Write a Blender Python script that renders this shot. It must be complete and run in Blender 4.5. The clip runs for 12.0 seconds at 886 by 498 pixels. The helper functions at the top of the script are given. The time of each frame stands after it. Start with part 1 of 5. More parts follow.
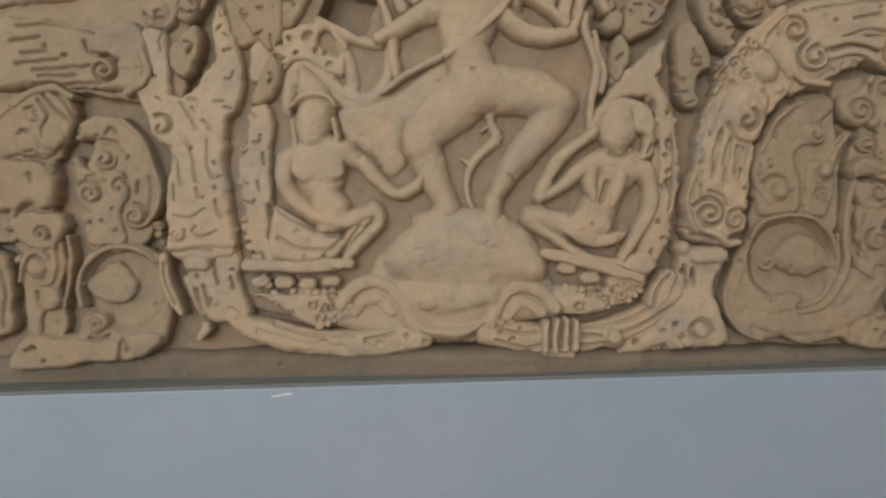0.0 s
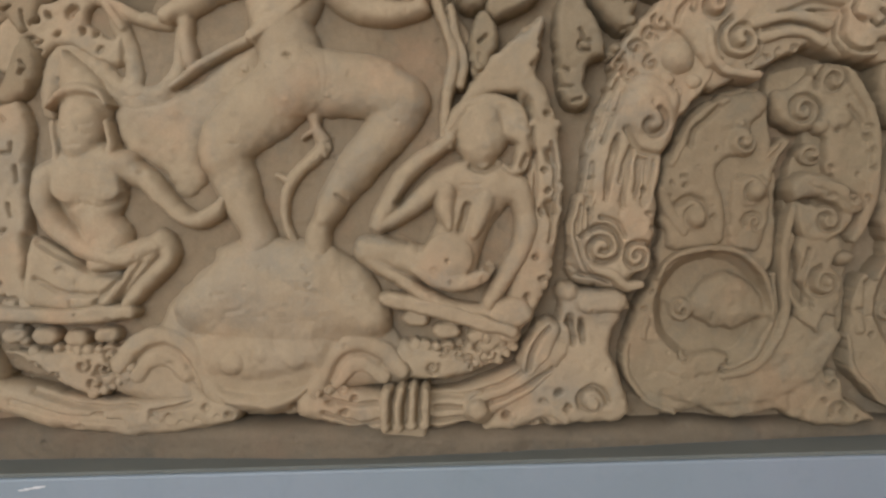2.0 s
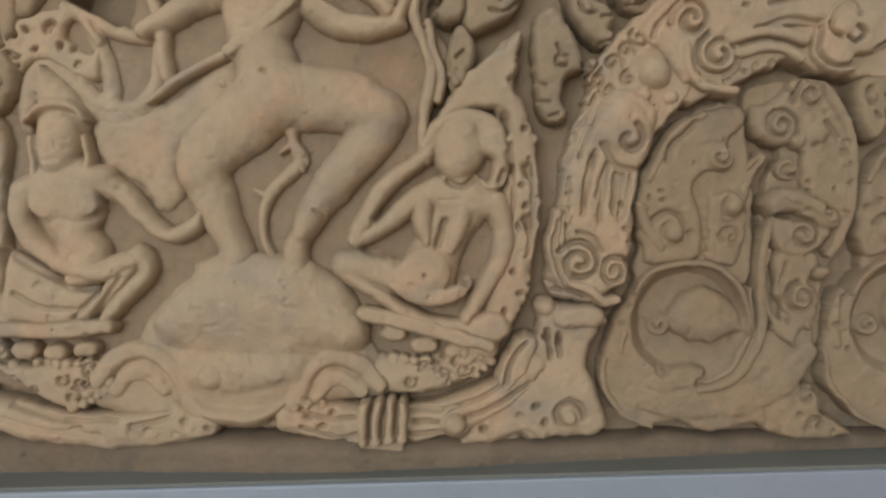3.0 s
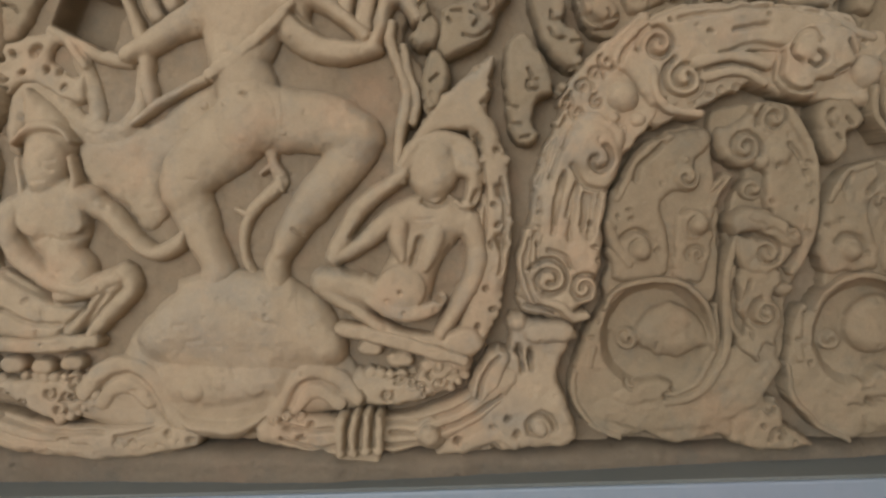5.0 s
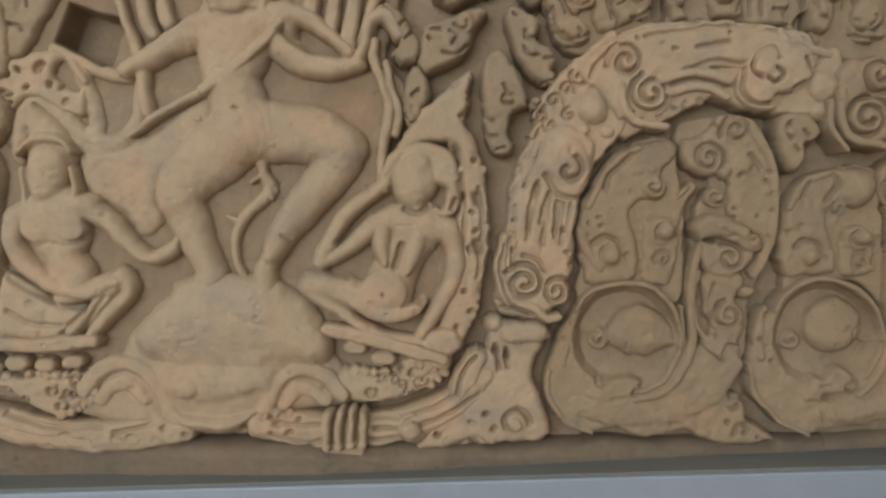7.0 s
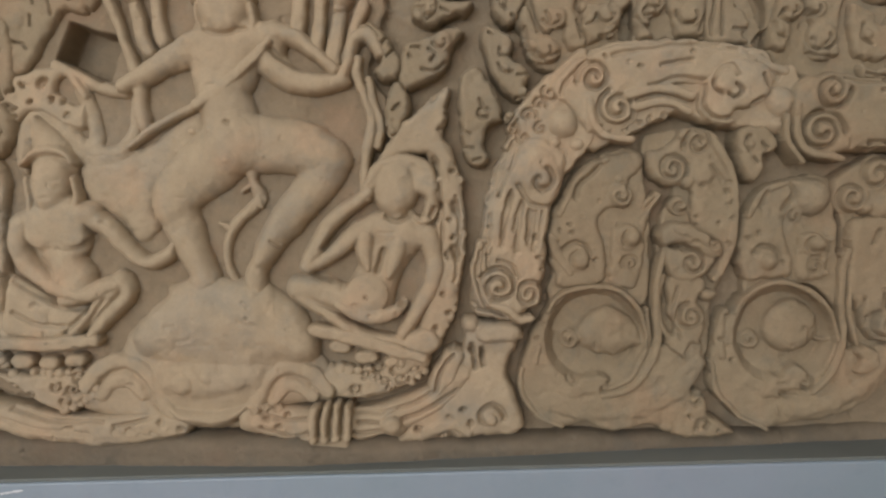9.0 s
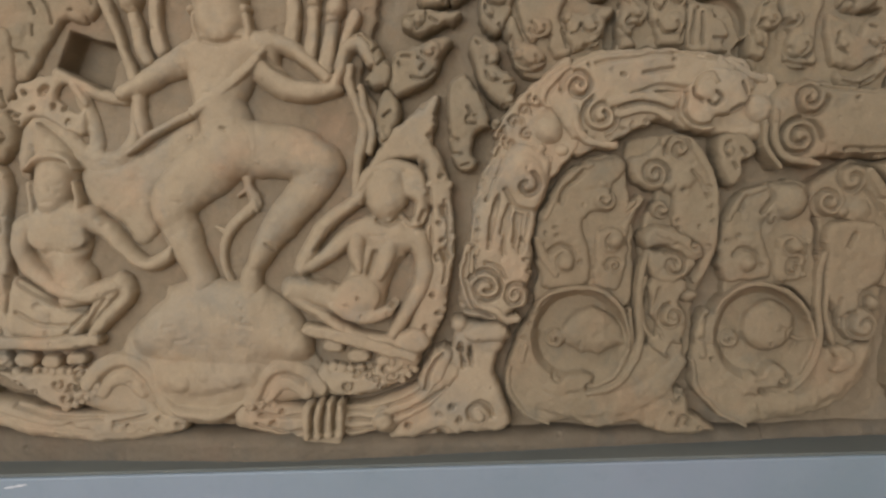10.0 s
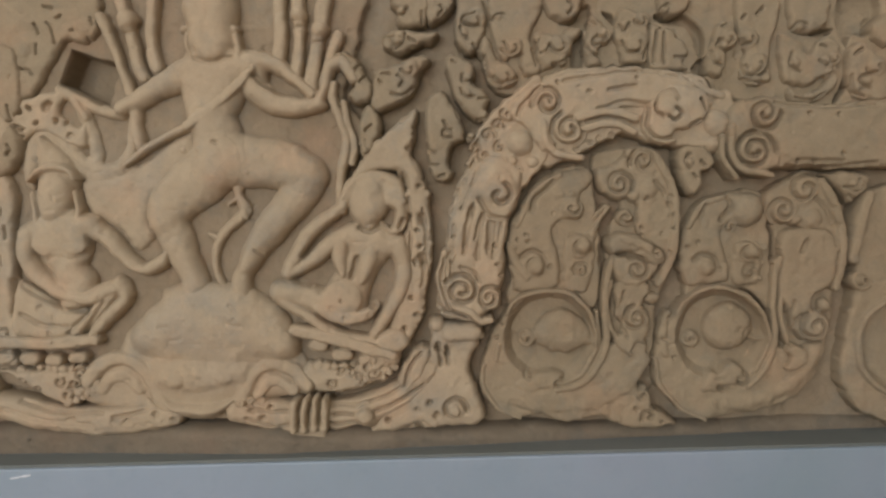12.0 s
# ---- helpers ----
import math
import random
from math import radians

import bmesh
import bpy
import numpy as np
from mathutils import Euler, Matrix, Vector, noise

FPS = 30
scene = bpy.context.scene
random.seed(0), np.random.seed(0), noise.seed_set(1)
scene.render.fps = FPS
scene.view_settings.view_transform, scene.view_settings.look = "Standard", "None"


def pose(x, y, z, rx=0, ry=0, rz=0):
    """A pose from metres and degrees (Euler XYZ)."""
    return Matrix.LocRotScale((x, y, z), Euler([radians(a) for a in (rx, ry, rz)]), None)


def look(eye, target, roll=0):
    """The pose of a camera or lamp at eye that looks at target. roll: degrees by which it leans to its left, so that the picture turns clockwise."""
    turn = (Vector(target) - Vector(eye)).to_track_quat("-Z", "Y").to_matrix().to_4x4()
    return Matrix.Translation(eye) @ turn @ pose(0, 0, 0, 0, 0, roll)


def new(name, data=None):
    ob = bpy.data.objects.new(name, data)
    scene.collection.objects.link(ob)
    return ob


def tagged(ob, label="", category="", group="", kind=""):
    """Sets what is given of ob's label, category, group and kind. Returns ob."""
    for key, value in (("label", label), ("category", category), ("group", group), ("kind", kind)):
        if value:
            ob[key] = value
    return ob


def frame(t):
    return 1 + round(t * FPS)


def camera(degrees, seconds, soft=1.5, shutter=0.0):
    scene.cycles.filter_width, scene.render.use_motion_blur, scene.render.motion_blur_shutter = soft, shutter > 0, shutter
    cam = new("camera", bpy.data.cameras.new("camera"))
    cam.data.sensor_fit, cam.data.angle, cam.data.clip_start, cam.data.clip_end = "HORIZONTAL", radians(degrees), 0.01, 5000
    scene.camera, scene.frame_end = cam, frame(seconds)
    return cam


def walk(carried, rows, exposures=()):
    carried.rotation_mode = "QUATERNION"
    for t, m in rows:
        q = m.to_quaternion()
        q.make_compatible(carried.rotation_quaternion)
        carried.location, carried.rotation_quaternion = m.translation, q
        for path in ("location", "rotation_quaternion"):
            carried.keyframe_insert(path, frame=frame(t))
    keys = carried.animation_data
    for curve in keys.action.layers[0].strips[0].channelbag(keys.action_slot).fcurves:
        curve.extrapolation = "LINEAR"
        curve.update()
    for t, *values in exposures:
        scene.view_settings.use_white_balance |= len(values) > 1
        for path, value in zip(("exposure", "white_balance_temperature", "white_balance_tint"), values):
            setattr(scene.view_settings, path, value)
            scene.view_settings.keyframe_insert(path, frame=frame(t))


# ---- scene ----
PATH = [
    (0, (-0.049, -1.456, 1.236), (-0.07, 0.542, 1.147), -1.2),
    (0.5, (0.012, -1.37, 1.249), (-0.008, 0.628, 1.155), -1.3),
    (1, (0.094, -1.258, 1.264), (0.073, 0.739, 1.167), -1.2),
    (1.5, (0.166, -1.164, 1.273), (0.14, 0.834, 1.179), -1.2),
    (2, (0.221, -1.105, 1.281), (0.195, 0.892, 1.185), -1.2),
    (2.5, (0.241, -1.103, 1.293), (0.215, 0.895, 1.191), -1.2),
    (3, (0.253, -1.105, 1.31), (0.227, 0.892, 1.198), -1.2),
    (5, (0.289, -1.138, 1.341), (0.265, 0.858, 1.221), -1.2),
    (5.5, (0.297, -1.153, 1.339), (0.272, 0.844, 1.228), -1.2),
    (6, (0.304, -1.168, 1.348), (0.28, 0.828, 1.226), -1.2),
    (6.5, (0.312, -1.185, 1.344), (0.287, 0.811, 1.233), -1.2),
    (7, (0.319, -1.202, 1.349), (0.296, 0.794, 1.234), -1.2),
    (9, (0.356, -1.274, 1.375), (0.329, 0.721, 1.238), -1.2),
    (9.5, (0.366, -1.294, 1.378), (0.338, 0.701, 1.241), -1.2),
    (10, (0.375, -1.314, 1.388), (0.347, 0.681, 1.241), -1.2),
    (10.5, (0.386, -1.334, 1.393), (0.356, 0.661, 1.244), -1.2),
    (11, (0.396, -1.356, 1.393), (0.367, 0.639, 1.25), -1.2),
    (11.5, (0.407, -1.378, 1.393), (0.377, 0.617, 1.256), -1.2),
    (12, (0.417, -1.398, 1.404), (0.387, 0.596, 1.256), -1.2),
]
cam = camera(60.0, 12.0, soft=2.6)
walk(cam, [(t, look(eye, target, roll)) for t, eye, target, roll in PATH])

# ---- light: added area lamps in unseen openings, overhead and behind the visitor ----
world = bpy.data.worlds.new("sky")
scene.world = world
world.use_nodes = True
sky = world.node_tree.nodes.new("ShaderNodeTexSky")
sky.sky_type, sky.sun_disc, sky.sun_elevation, sky.sun_rotation = "NISHITA", False, radians(50), radians(200)
world.node_tree.links.new(sky.outputs[0], world.node_tree.nodes["Background"].inputs[0])
world.node_tree.nodes["Background"].inputs[1].default_value = 0.1


def opening_light(name, m, sx, sy, watts, color):
    lamp = bpy.data.lights.new(name, "AREA")
    lamp.shape, lamp.size, lamp.size_y, lamp.energy, lamp.color = "RECTANGLE", sx, sy, watts, color
    ob = new(name, lamp)
    ob.matrix_world = m
    return ob


# Both lamps are added and sized to balance the relief's brightness.
opening_light("added_overhead_light", look((-0.6, -1.9, 3.92), (-0.6, -1.9, 0.0)), 3.6, 1.8, 22, (1.0, 0.97, 0.92))
opening_light("added_front_light", look((-1.6, -5.95, 2.3), (-1.6, 0, 2.0)), 4.6, 2.4, 226, (0.97, 0.97, 1.0))
scene.view_settings.exposure = 0.0


# ---- materials ----
def material(name):
    m = bpy.data.materials.new(name)
    m.use_nodes = True
    nt = m.node_tree
    return m, nt, nt.nodes["Principled BSDF"]


def node(nt, kind, **values):
    n = nt.nodes.new(kind)
    for key, value in values.items():
        n.inputs[key].default_value = value
    return n


def noise_node(nt, scale, detail=4.0, rough=0.55):
    n = node(nt, "ShaderNodeTexNoise", Scale=scale, Detail=detail, Roughness=rough)
    nt.links.new(nt.nodes["where"].outputs["Object"], n.inputs["Vector"])
    return n.outputs["Fac"]


def ramp(nt, fac, *stops):
    r = nt.nodes.new("ShaderNodeValToRGB")
    for n, (at, value) in enumerate(stops):
        e = r.color_ramp.elements[n] if n < 2 else r.color_ramp.elements.new(at)
        e.position = at
        e.color = (value, value, value, 1) if isinstance(value, float) else (*value, 1)
    nt.links.new(fac, r.inputs[0])
    return r.outputs[0]


def mix(nt, fac, a, b, how="MIX"):
    n = nt.nodes.new("ShaderNodeMix")
    n.data_type, n.blend_type = "RGBA", how
    for value, key in ((fac, 0), (a, 6), (b, 7)):
        if isinstance(value, (float, int)):
            n.inputs[key].default_value = value
        elif isinstance(value, tuple):
            n.inputs[key].default_value = (*value, 1)
        else:
            nt.links.new(value, n.inputs[key])
    return n.outputs[2]


def bump(nt, bsdf, height, strength, distance):
    n = node(nt, "ShaderNodeBump", Strength=strength, Distance=distance)
    nt.links.new(height, n.inputs["Height"])
    nt.links.new(n.outputs[0], bsdf.inputs["Normal"])


def stone_material(name, base, pale, grey):
    m, nt, bsdf = material(name)
    where = nt.nodes.new("ShaderNodeTexCoord")
    where.name = "where"
    c = mix(nt, ramp(nt, noise_node(nt, 5.0, 6.0, 0.6), (0.35, 0.0), (0.68, 1.0)), base, pale)
    c = mix(nt, ramp(nt, noise_node(nt, 3.2, 5.0, 0.62), (0.52, 0.0), (0.74, 0.75)), c, grey)
    c = mix(nt, ramp(nt, noise_node(nt, 2.1, 4.0, 0.5), (0.5, 0.0), (0.72, 0.6)), c, (base[0] * 1.12, base[1] * 1.02, base[2] * 0.98))
    c = mix(nt, ramp(nt, noise_node(nt, 8.5, 5.0, 0.6), (0.53, 0.0), (0.66, 0.65)), c, (base[0] * 1.22, base[1] * 1.08, base[2] * 1.05))
    c = mix(nt, ramp(nt, noise_node(nt, 13.0, 6.0, 0.68), (0.53, 0.0), (0.68, 0.6)), c, (grey[0] * 0.88, grey[1] * 0.9, grey[2] * 0.88))
    c = mix(nt, ramp(nt, noise_node(nt, 38.0, 3.0), (0.42, 0.0), (0.75, 0.35)), c, tuple(v * 0.72 for v in base))
    c = mix(nt, ramp(nt, noise_node(nt, 420.0, 2.0), (0.35, 0.0), (0.7, 0.3)), c, tuple(v * 0.7 for v in base))
    nt.links.new(c, bsdf.inputs["Base Color"])
    bsdf.inputs["Roughness"].default_value = 0.92
    bsdf.inputs["Specular IOR Level"].default_value = 0.2
    h = mix(nt, 0.45, noise_node(nt, 140.0, 5.0, 0.6), noise_node(nt, 520.0, 3.0, 0.6))
    bump(nt, bsdf, h, 0.5, 0.0016)
    return m


def paint_material(name, base, blotch, rough=0.55):
    m, nt, bsdf = material(name)
    where = nt.nodes.new("ShaderNodeTexCoord")
    where.name = "where"
    c = mix(nt, ramp(nt, noise_node(nt, 2.2, 4.0), (0.35, 0.0), (0.7, 1.0)), base, blotch)
    c = mix(nt, ramp(nt, noise_node(nt, 9.0, 5.0, 0.65), (0.45, 0.0), (0.75, 0.4)), c, tuple(v * 1.12 for v in base))
    c = mix(nt, ramp(nt, noise_node(nt, 24.0, 5.0, 0.7), (0.55, 0.0), (0.8, 0.35)), c, tuple(v * 0.8 for v in base))
    nt.links.new(c, bsdf.inputs["Base Color"])
    bsdf.inputs["Roughness"].default_value = rough
    bump(nt, bsdf, noise_node(nt, 90.0, 5.0, 0.65), 0.25, 0.001)
    return m


SANDSTONE = stone_material("sandstone", (0.348, 0.276, 0.182), (0.4, 0.322, 0.216), (0.285, 0.258, 0.211))
# Dark tone of the slab foot paints in the shade below the garland.
SHADED_FOOT_STONE = stone_material("shaded_foot_sandstone", (0.16, 0.13, 0.092), (0.20, 0.16, 0.112), (0.135, 0.122, 0.10))
# Earth-brown stone, darkened further to stand for shade in the recessed ground.
GROUND_STONE = stone_material("earthy_shaded_sandstone", (0.245, 0.19, 0.124), (0.285, 0.222, 0.146), (0.23, 0.2, 0.155))
# The sandstone at three quarters tone: niches, leaf screens, flame leaves, two beams.
NICHE_STONE = stone_material("darker_sandstone", (0.262, 0.208, 0.133), (0.302, 0.241, 0.158), (0.224, 0.196, 0.15))
PLINTH_PAINT = paint_material("blue_grey_paint", (0.204, 0.264, 0.303), (0.243, 0.281, 0.342))
BASE_STONE = paint_material("brown_base", (0.20, 0.165, 0.125), (0.24, 0.2, 0.15), 0.8)
# Grey-green, darker than the plinth's blue-grey front.
LEDGE_PAINT = paint_material("grey_green_ledge", (0.115, 0.13, 0.12), (0.155, 0.168, 0.155), 0.8)
WHITE_FLECK = paint_material("white_plaster", (0.62, 0.64, 0.66), (0.58, 0.6, 0.63), 0.7)
# Unseen walls, paled to bounce more light onto the relief.
WALL_PAINT = paint_material("cream_wall_paint", (0.72, 0.68, 0.61), (0.76, 0.72, 0.65), 0.8)
FLOOR_TILE = paint_material("terracotta_floor", (0.33, 0.21, 0.14), (0.38, 0.25, 0.17), 0.45)


# ---- building ----
def part(name, bm, mat, parent=None, label=""):
    me = bpy.data.meshes.new(name)
    bm.to_mesh(me)
    bm.free()
    me.materials.append(mat)
    ob = new(name, me)
    if parent:
        ob.parent = parent
    return tagged(ob, label)


def box(x0, x1, y0, y1, z0, z1, bevel=0.0):
    bm = bmesh.new()
    bmesh.ops.create_cube(bm, size=1.0)
    for v in bm.verts:
        v.co = Vector(((x0 + x1) / 2 + v.co.x * (x1 - x0), (y0 + y1) / 2 + v.co.y * (y1 - y0), (z0 + z1) / 2 + v.co.z * (z1 - z0)))
    if bevel:
        bmesh.ops.bevel(bm, geom=bm.edges[:], offset=bevel, segments=2, affect="EDGES", profile=0.6)
    return bm


# the hall, unseen and added: floor, walls and ceiling with openings for the lamps
ROOM = (-4.0, 4.5, -6.0, 0.6, 4.0)


def slab(name, pieces, mat, label, category):
    bm = bmesh.new()
    for p in pieces:
        b = box(*p)
        me = bpy.data.meshes.new("piece")
        b.to_mesh(me)
        b.free()
        bm.from_mesh(me)
        bpy.data.meshes.remove(me)
    return tagged(part(name, bm, mat), label, category, kind="structure")


rx0, rx1, ry0, ry1, rz = ROOM
slab("floor", [(rx0 - 0.2, rx1 + 0.2, ry0 - 0.2, ry1 + 0.2, -0.15, 0.0)], FLOOR_TILE, "brown tiled museum hall floor", "floor")
slab("wall_north", [(rx0, rx1, ry1, ry1 + 0.2, 0, rz)], WALL_PAINT, "plain cream wall behind the carved relief", "wall")
slab("wall_west", [(rx0 - 0.2, rx0, ry0, ry1 + 0.2, 0, rz)], WALL_PAINT, "plain cream painted side wall", "wall")
slab("wall_east", [(rx1, rx1 + 0.2, ry0, ry1 + 0.2, 0, rz)], WALL_PAINT, "plain cream painted side wall", "wall")
slab("wall_south", [(rx0, -3.9, ry0 - 0.2, ry0, 0, rz), (0.7, rx1, ry0 - 0.2, ry0, 0, rz),
                    (-3.9, 0.7, ry0 - 0.2, ry0, 0, 1.1), (-3.9, 0.7, ry0 - 0.2, ry0, 3.5, rz)],
     WALL_PAINT, "unseen cream wall with one wide added light opening", "wall")
slab("ceiling", [(rx0 - 0.2, -2.4, ry0 - 0.2, ry1 + 0.2, rz, rz + 0.2), (1.2, rx1 + 0.2, ry0 - 0.2, ry1 + 0.2, rz, rz + 0.2),
                 (-2.4, 1.2, ry0 - 0.2, -2.8, rz, rz + 0.2), (-2.4, 1.2, -1.0, ry1 + 0.2, rz, rz + 0.2)],
     WALL_PAINT, "plain cream unseen ceiling with an added light opening", "ceiling")


# ---- carving: a field of heights over the face of the stone, cut out part by part ----
CELL = 0.0016
GX, GZ = np.arange(-1.06, 1.34, CELL), np.arange(0.922, 1.86, CELL)
LOW = -0.15


def value_noise(scale, seed):
    rng = np.random.default_rng(seed)
    nx, nz = int(2.4 / scale) + 3, int(0.94 / scale) + 3
    grid = rng.random((nz, nx)) * 2 - 1
    u, v = (GX - GX[0]) / scale, (GZ - GZ[0]) / scale
    i, j = u.astype(int), v.astype(int)
    fu, fv = u - i, v - j
    fu, fv = fu * fu * (3 - 2 * fu), (fv * fv * (3 - 2 * fv))[:, None]
    a, b = grid[j][:, i], grid[j][:, i + 1]
    c, d = grid[j + 1][:, i], grid[j + 1][:, i + 1]
    return (a * (1 - fu) + b * fu) * (1 - fv) + (c * (1 - fu) + d * fu) * fv


# hand-cut outlines: every line wanders by a millimetre or two
XW = GX[None, :] + 0.0022 * value_noise(0.030, 21) + 0.0010 * value_noise(0.011, 22)
ZW = GZ[:, None] + 0.0022 * value_noise(0.030, 23) + 0.0010 * value_noise(0.011, 24)
# worn ornament: ragged outlines on everything but the figures
EDGE_X = 0.0022 * value_noise(0.014, 25) + 0.0012 * value_noise(0.007, 26)
EDGE_Z = 0.0022 * value_noise(0.014, 27) + 0.0012 * value_noise(0.007, 28)
ROUGH = 0.0020 * value_noise(0.045, 1) + 0.0010 * value_noise(0.017, 2) + 0.0007 * value_noise(0.0075, 3)
CHIPS = np.clip(value_noise(0.022, 5) + 0.6 * value_noise(0.009, 6) - 1.0, 0, 1) * 0.008


def spline(pts, closed=False, n=6):
    p = np.array(pts, float)
    if len(p) < 3 and not closed:
        return np.stack([p[0] + (p[-1] - p[0]) * s for s in np.linspace(0, 1, n)])
    q = np.vstack([p[-1], p, p[:2]]) if closed else np.vstack([2 * p[0] - p[1], p, 2 * p[-1] - p[-2]])
    out = []
    for k in range(len(q) - 3):
        a, b, c, d = q[k:k + 4]
        for s in np.arange(n) / n:
            out.append(0.5 * (2 * b + (c - a) * s + (2 * a - 5 * b + 4 * c - d) * s * s + (3 * b - a - 3 * c + d) * s ** 3))
    if not closed:
        out.append(q[-2])
    return np.array(out)


def smax(a, b, k=0.004):
    return 0.5 * (a + b + np.sqrt((a - b) ** 2 + k * k))


class Carving:
    def __init__(self, name, label="", flat=3.6):
        self.name, self.label, self.flat = name, label, flat
        self.h = np.full((len(GZ), len(GX)), LOW)

    def window(self, p, r):
        i0, i1 = np.searchsorted(GX, (p[:, 0].min() - r, p[:, 0].max() + r))
        j0, j1 = np.searchsorted(GZ, (p[:, 1].min() - r, p[:, 1].max() + r))
        w = (slice(j0, j1), slice(i0, i1))
        return w, XW[w], ZW[w]

    def away(self, p, x, z, widths=None):
        """Distance to a line of points; with widths, the distance over the width there."""
        best = np.full(np.broadcast(x, z).shape, 9.0)
        for k in range(len(p) - 1):
            a, d = p[k], p[k + 1] - p[k]
            s = np.clip(((x - a[0]) * d[0] + (z - a[1]) * d[1]) / (d @ d + 1e-12), 0, 1)
            far = np.hypot(x - a[0] - s * d[0], z - a[1] - s * d[1])
            if widths is not None:
                far = far / (widths[k] + s * (widths[k + 1] - widths[k]))
            np.minimum(best, far, out=best)
        return best

    def stroke(self, pts, r, h, base=0.0, flat=0.0, k=0.004):
        """A rounded limb along a line; r: one width or one for each point; h: how far it stands out."""
        r = np.array(r if isinstance(r, tuple) else [r] * len(pts), float) / 1000
        r = np.interp(np.linspace(0, 1, len(pts)), np.linspace(0, 1, len(r)), r)
        p = spline(np.column_stack([np.array(pts, float), r]))
        w, x, z = self.window(p, r.max() * 1.3)
        if 0 in self.h[w].shape:
            return self
        d = self.away(p[:, :2], x, z, p[:, 2])
        f = base / 1000 + h / 1000 * np.where(d < 1, np.sqrt(np.clip(1 - d ** (flat or self.flat), 0, 1)), 0) - np.clip(d - 1, 0, 9) * 0.15
        f = np.where(d > 1, LOW, f)
        self.h[w] = np.where(f > LOW + 1e-6, np.where(self.h[w] > LOW + 1e-6, smax(self.h[w], f, k / 2), f), self.h[w])
        return self

    def fill(self, pts, h, bevel=8, smooth=True, dish=0.0, power=3.2):
        """A flat or gently domed shape with a rounded edge."""
        p = spline(pts, True) if smooth else np.array(pts, float)
        w, x, z = self.window(p, 0.006)
        if self.flat > 3 and smooth:
            x, z = x + EDGE_X[w], z + EDGE_Z[w]
        if 0 in self.h[w].shape:
            return self
        ring = np.vstack([p, p[:1]])
        d = self.away(ring, x, z)
        inside = np.zeros(d.shape, bool)
        for (ax, az), (bx, bz) in zip(ring[:-1], ring[1:]):
            if az != bz:
                inside ^= ((az > z) != (bz > z)) & (x < (bx - ax) * (z - az) / (bz - az) + ax)
        t = np.clip(d / (bevel / 1000), 0, 1)
        f = h / 1000 * np.sqrt(1 - (1 - t) ** power) + dish * d
        g = np.pad(np.where(inside, f, 0), 1, mode="edge")
        for _ in range(3):
            g[1:-1, 1:-1] = 0.36 * g[1:-1, 1:-1] + 0.16 * (g[:-2, 1:-1] + g[2:, 1:-1] + g[1:-1, :-2] + g[1:-1, 2:])
        f = np.where(inside, g[1:-1, 1:-1], LOW)
        self.h[w] = np.where(inside & (self.h[w] > LOW + 1e-6), smax(self.h[w], f, 0.002), np.maximum(self.h[w], f))
        return self

    def cut(self, pts, h, edge=4, smooth=True):
        """Sinks the inside of a shape to height h."""
        p = spline(pts, True) if smooth else np.array(pts, float)
        w, x, z = self.window(p, 0.006)
        ring = np.vstack([p, p[:1]])
        d = self.away(ring, x, z)
        inside = np.zeros(d.shape, bool)
        for (ax, az), (bx, bz) in zip(ring[:-1], ring[1:]):
            if az != bz:
                inside ^= ((az > z) != (bz > z)) & (x < (bx - ax) * (z - az) / (bz - az) + ax)
        t = np.where(inside, np.clip(d / (edge / 1000), 0, 1), 0)
        self.h[w] = self.h[w] * (1 - t) + np.minimum(self.h[w], h / 1000) * t
        return self

    def groove(self, pts, wide=4, deep=6):
        p = spline(pts)
        w, x, z = self.window(p, wide / 1000 * 3)
        if 0 in self.h[w].shape:
            return self
        d = self.away(p, x, z) / (wide / 1000)
        if wide < 4.6 and deep >= 6:
            d, deep = d * 1.08, deep * 1.5
        self.h[w] = np.where(self.h[w] > LOW + 1e-6, np.maximum(self.h[w] - deep / 1000 * np.exp(-d ** 2), np.minimum(self.h[w], -0.01)), self.h[w])
        return self

    def grooves(self, lines, wide=4, deep=6):
        for line in lines:
            self.groove(line, wide, deep)
        return self

    def pit(self, pts, r=4, deep=9):
        for q in pts:
            a = random.uniform(0, 3.14)
            d = (random.uniform(0.2, 1.0) * r / 1000)
            self.groove((q, (q[0] + d * math.cos(a), q[1] + d * math.sin(a))), r * 0.75, deep)
        return self

    def bead(self, pts, r, h, base=0.0, flat=2.6):
        for q in pts:
            self.stroke((q, (q[0] + 0.0005, q[1])), r, h, base, flat)
        return self

    def beads_along(self, pts, step, r, h, base=0.0):
        p = spline(pts, n=20)
        s = np.r_[0, np.cumsum(np.hypot(*np.diff(p, axis=0).T))]
        for at in np.arange(0, s[-1], step / 1000):
            q = (np.interp(at, s, p[:, 0]), np.interp(at, s, p[:, 1]))
            rr = r * random.uniform(0.8, 1.2)
            self.bead((q,), rr, h * random.uniform(0.85, 1.1), base, 5.0)
        return self

    def lobes(self, pts, step, r, h, base=0.0):
        """Small drilled leaf lobes along an edge."""
        p = spline(pts, n=20)
        s = np.r_[0, np.cumsum(np.hypot(*np.diff(p, axis=0).T))]
        at = 0.0
        while at < s[-1]:
            q = (np.interp(at, s, p[:, 0]) + random.uniform(-1, 1) * 0.002, np.interp(at, s, p[:, 1]))
            rr = r * random.uniform(0.75, 1.25)
            self.bead((q,), rr, h * random.uniform(0.85, 1.1), base, 4.0)
            if rr > 6:
                self.curl((q,), rr * 0.62, 0.8, random.uniform(0, 360), random.choice((-1, 1)), max(2.0, rr * 0.2), 6)
            at += step / 1000 * random.uniform(1.0, 1.9)
        return self

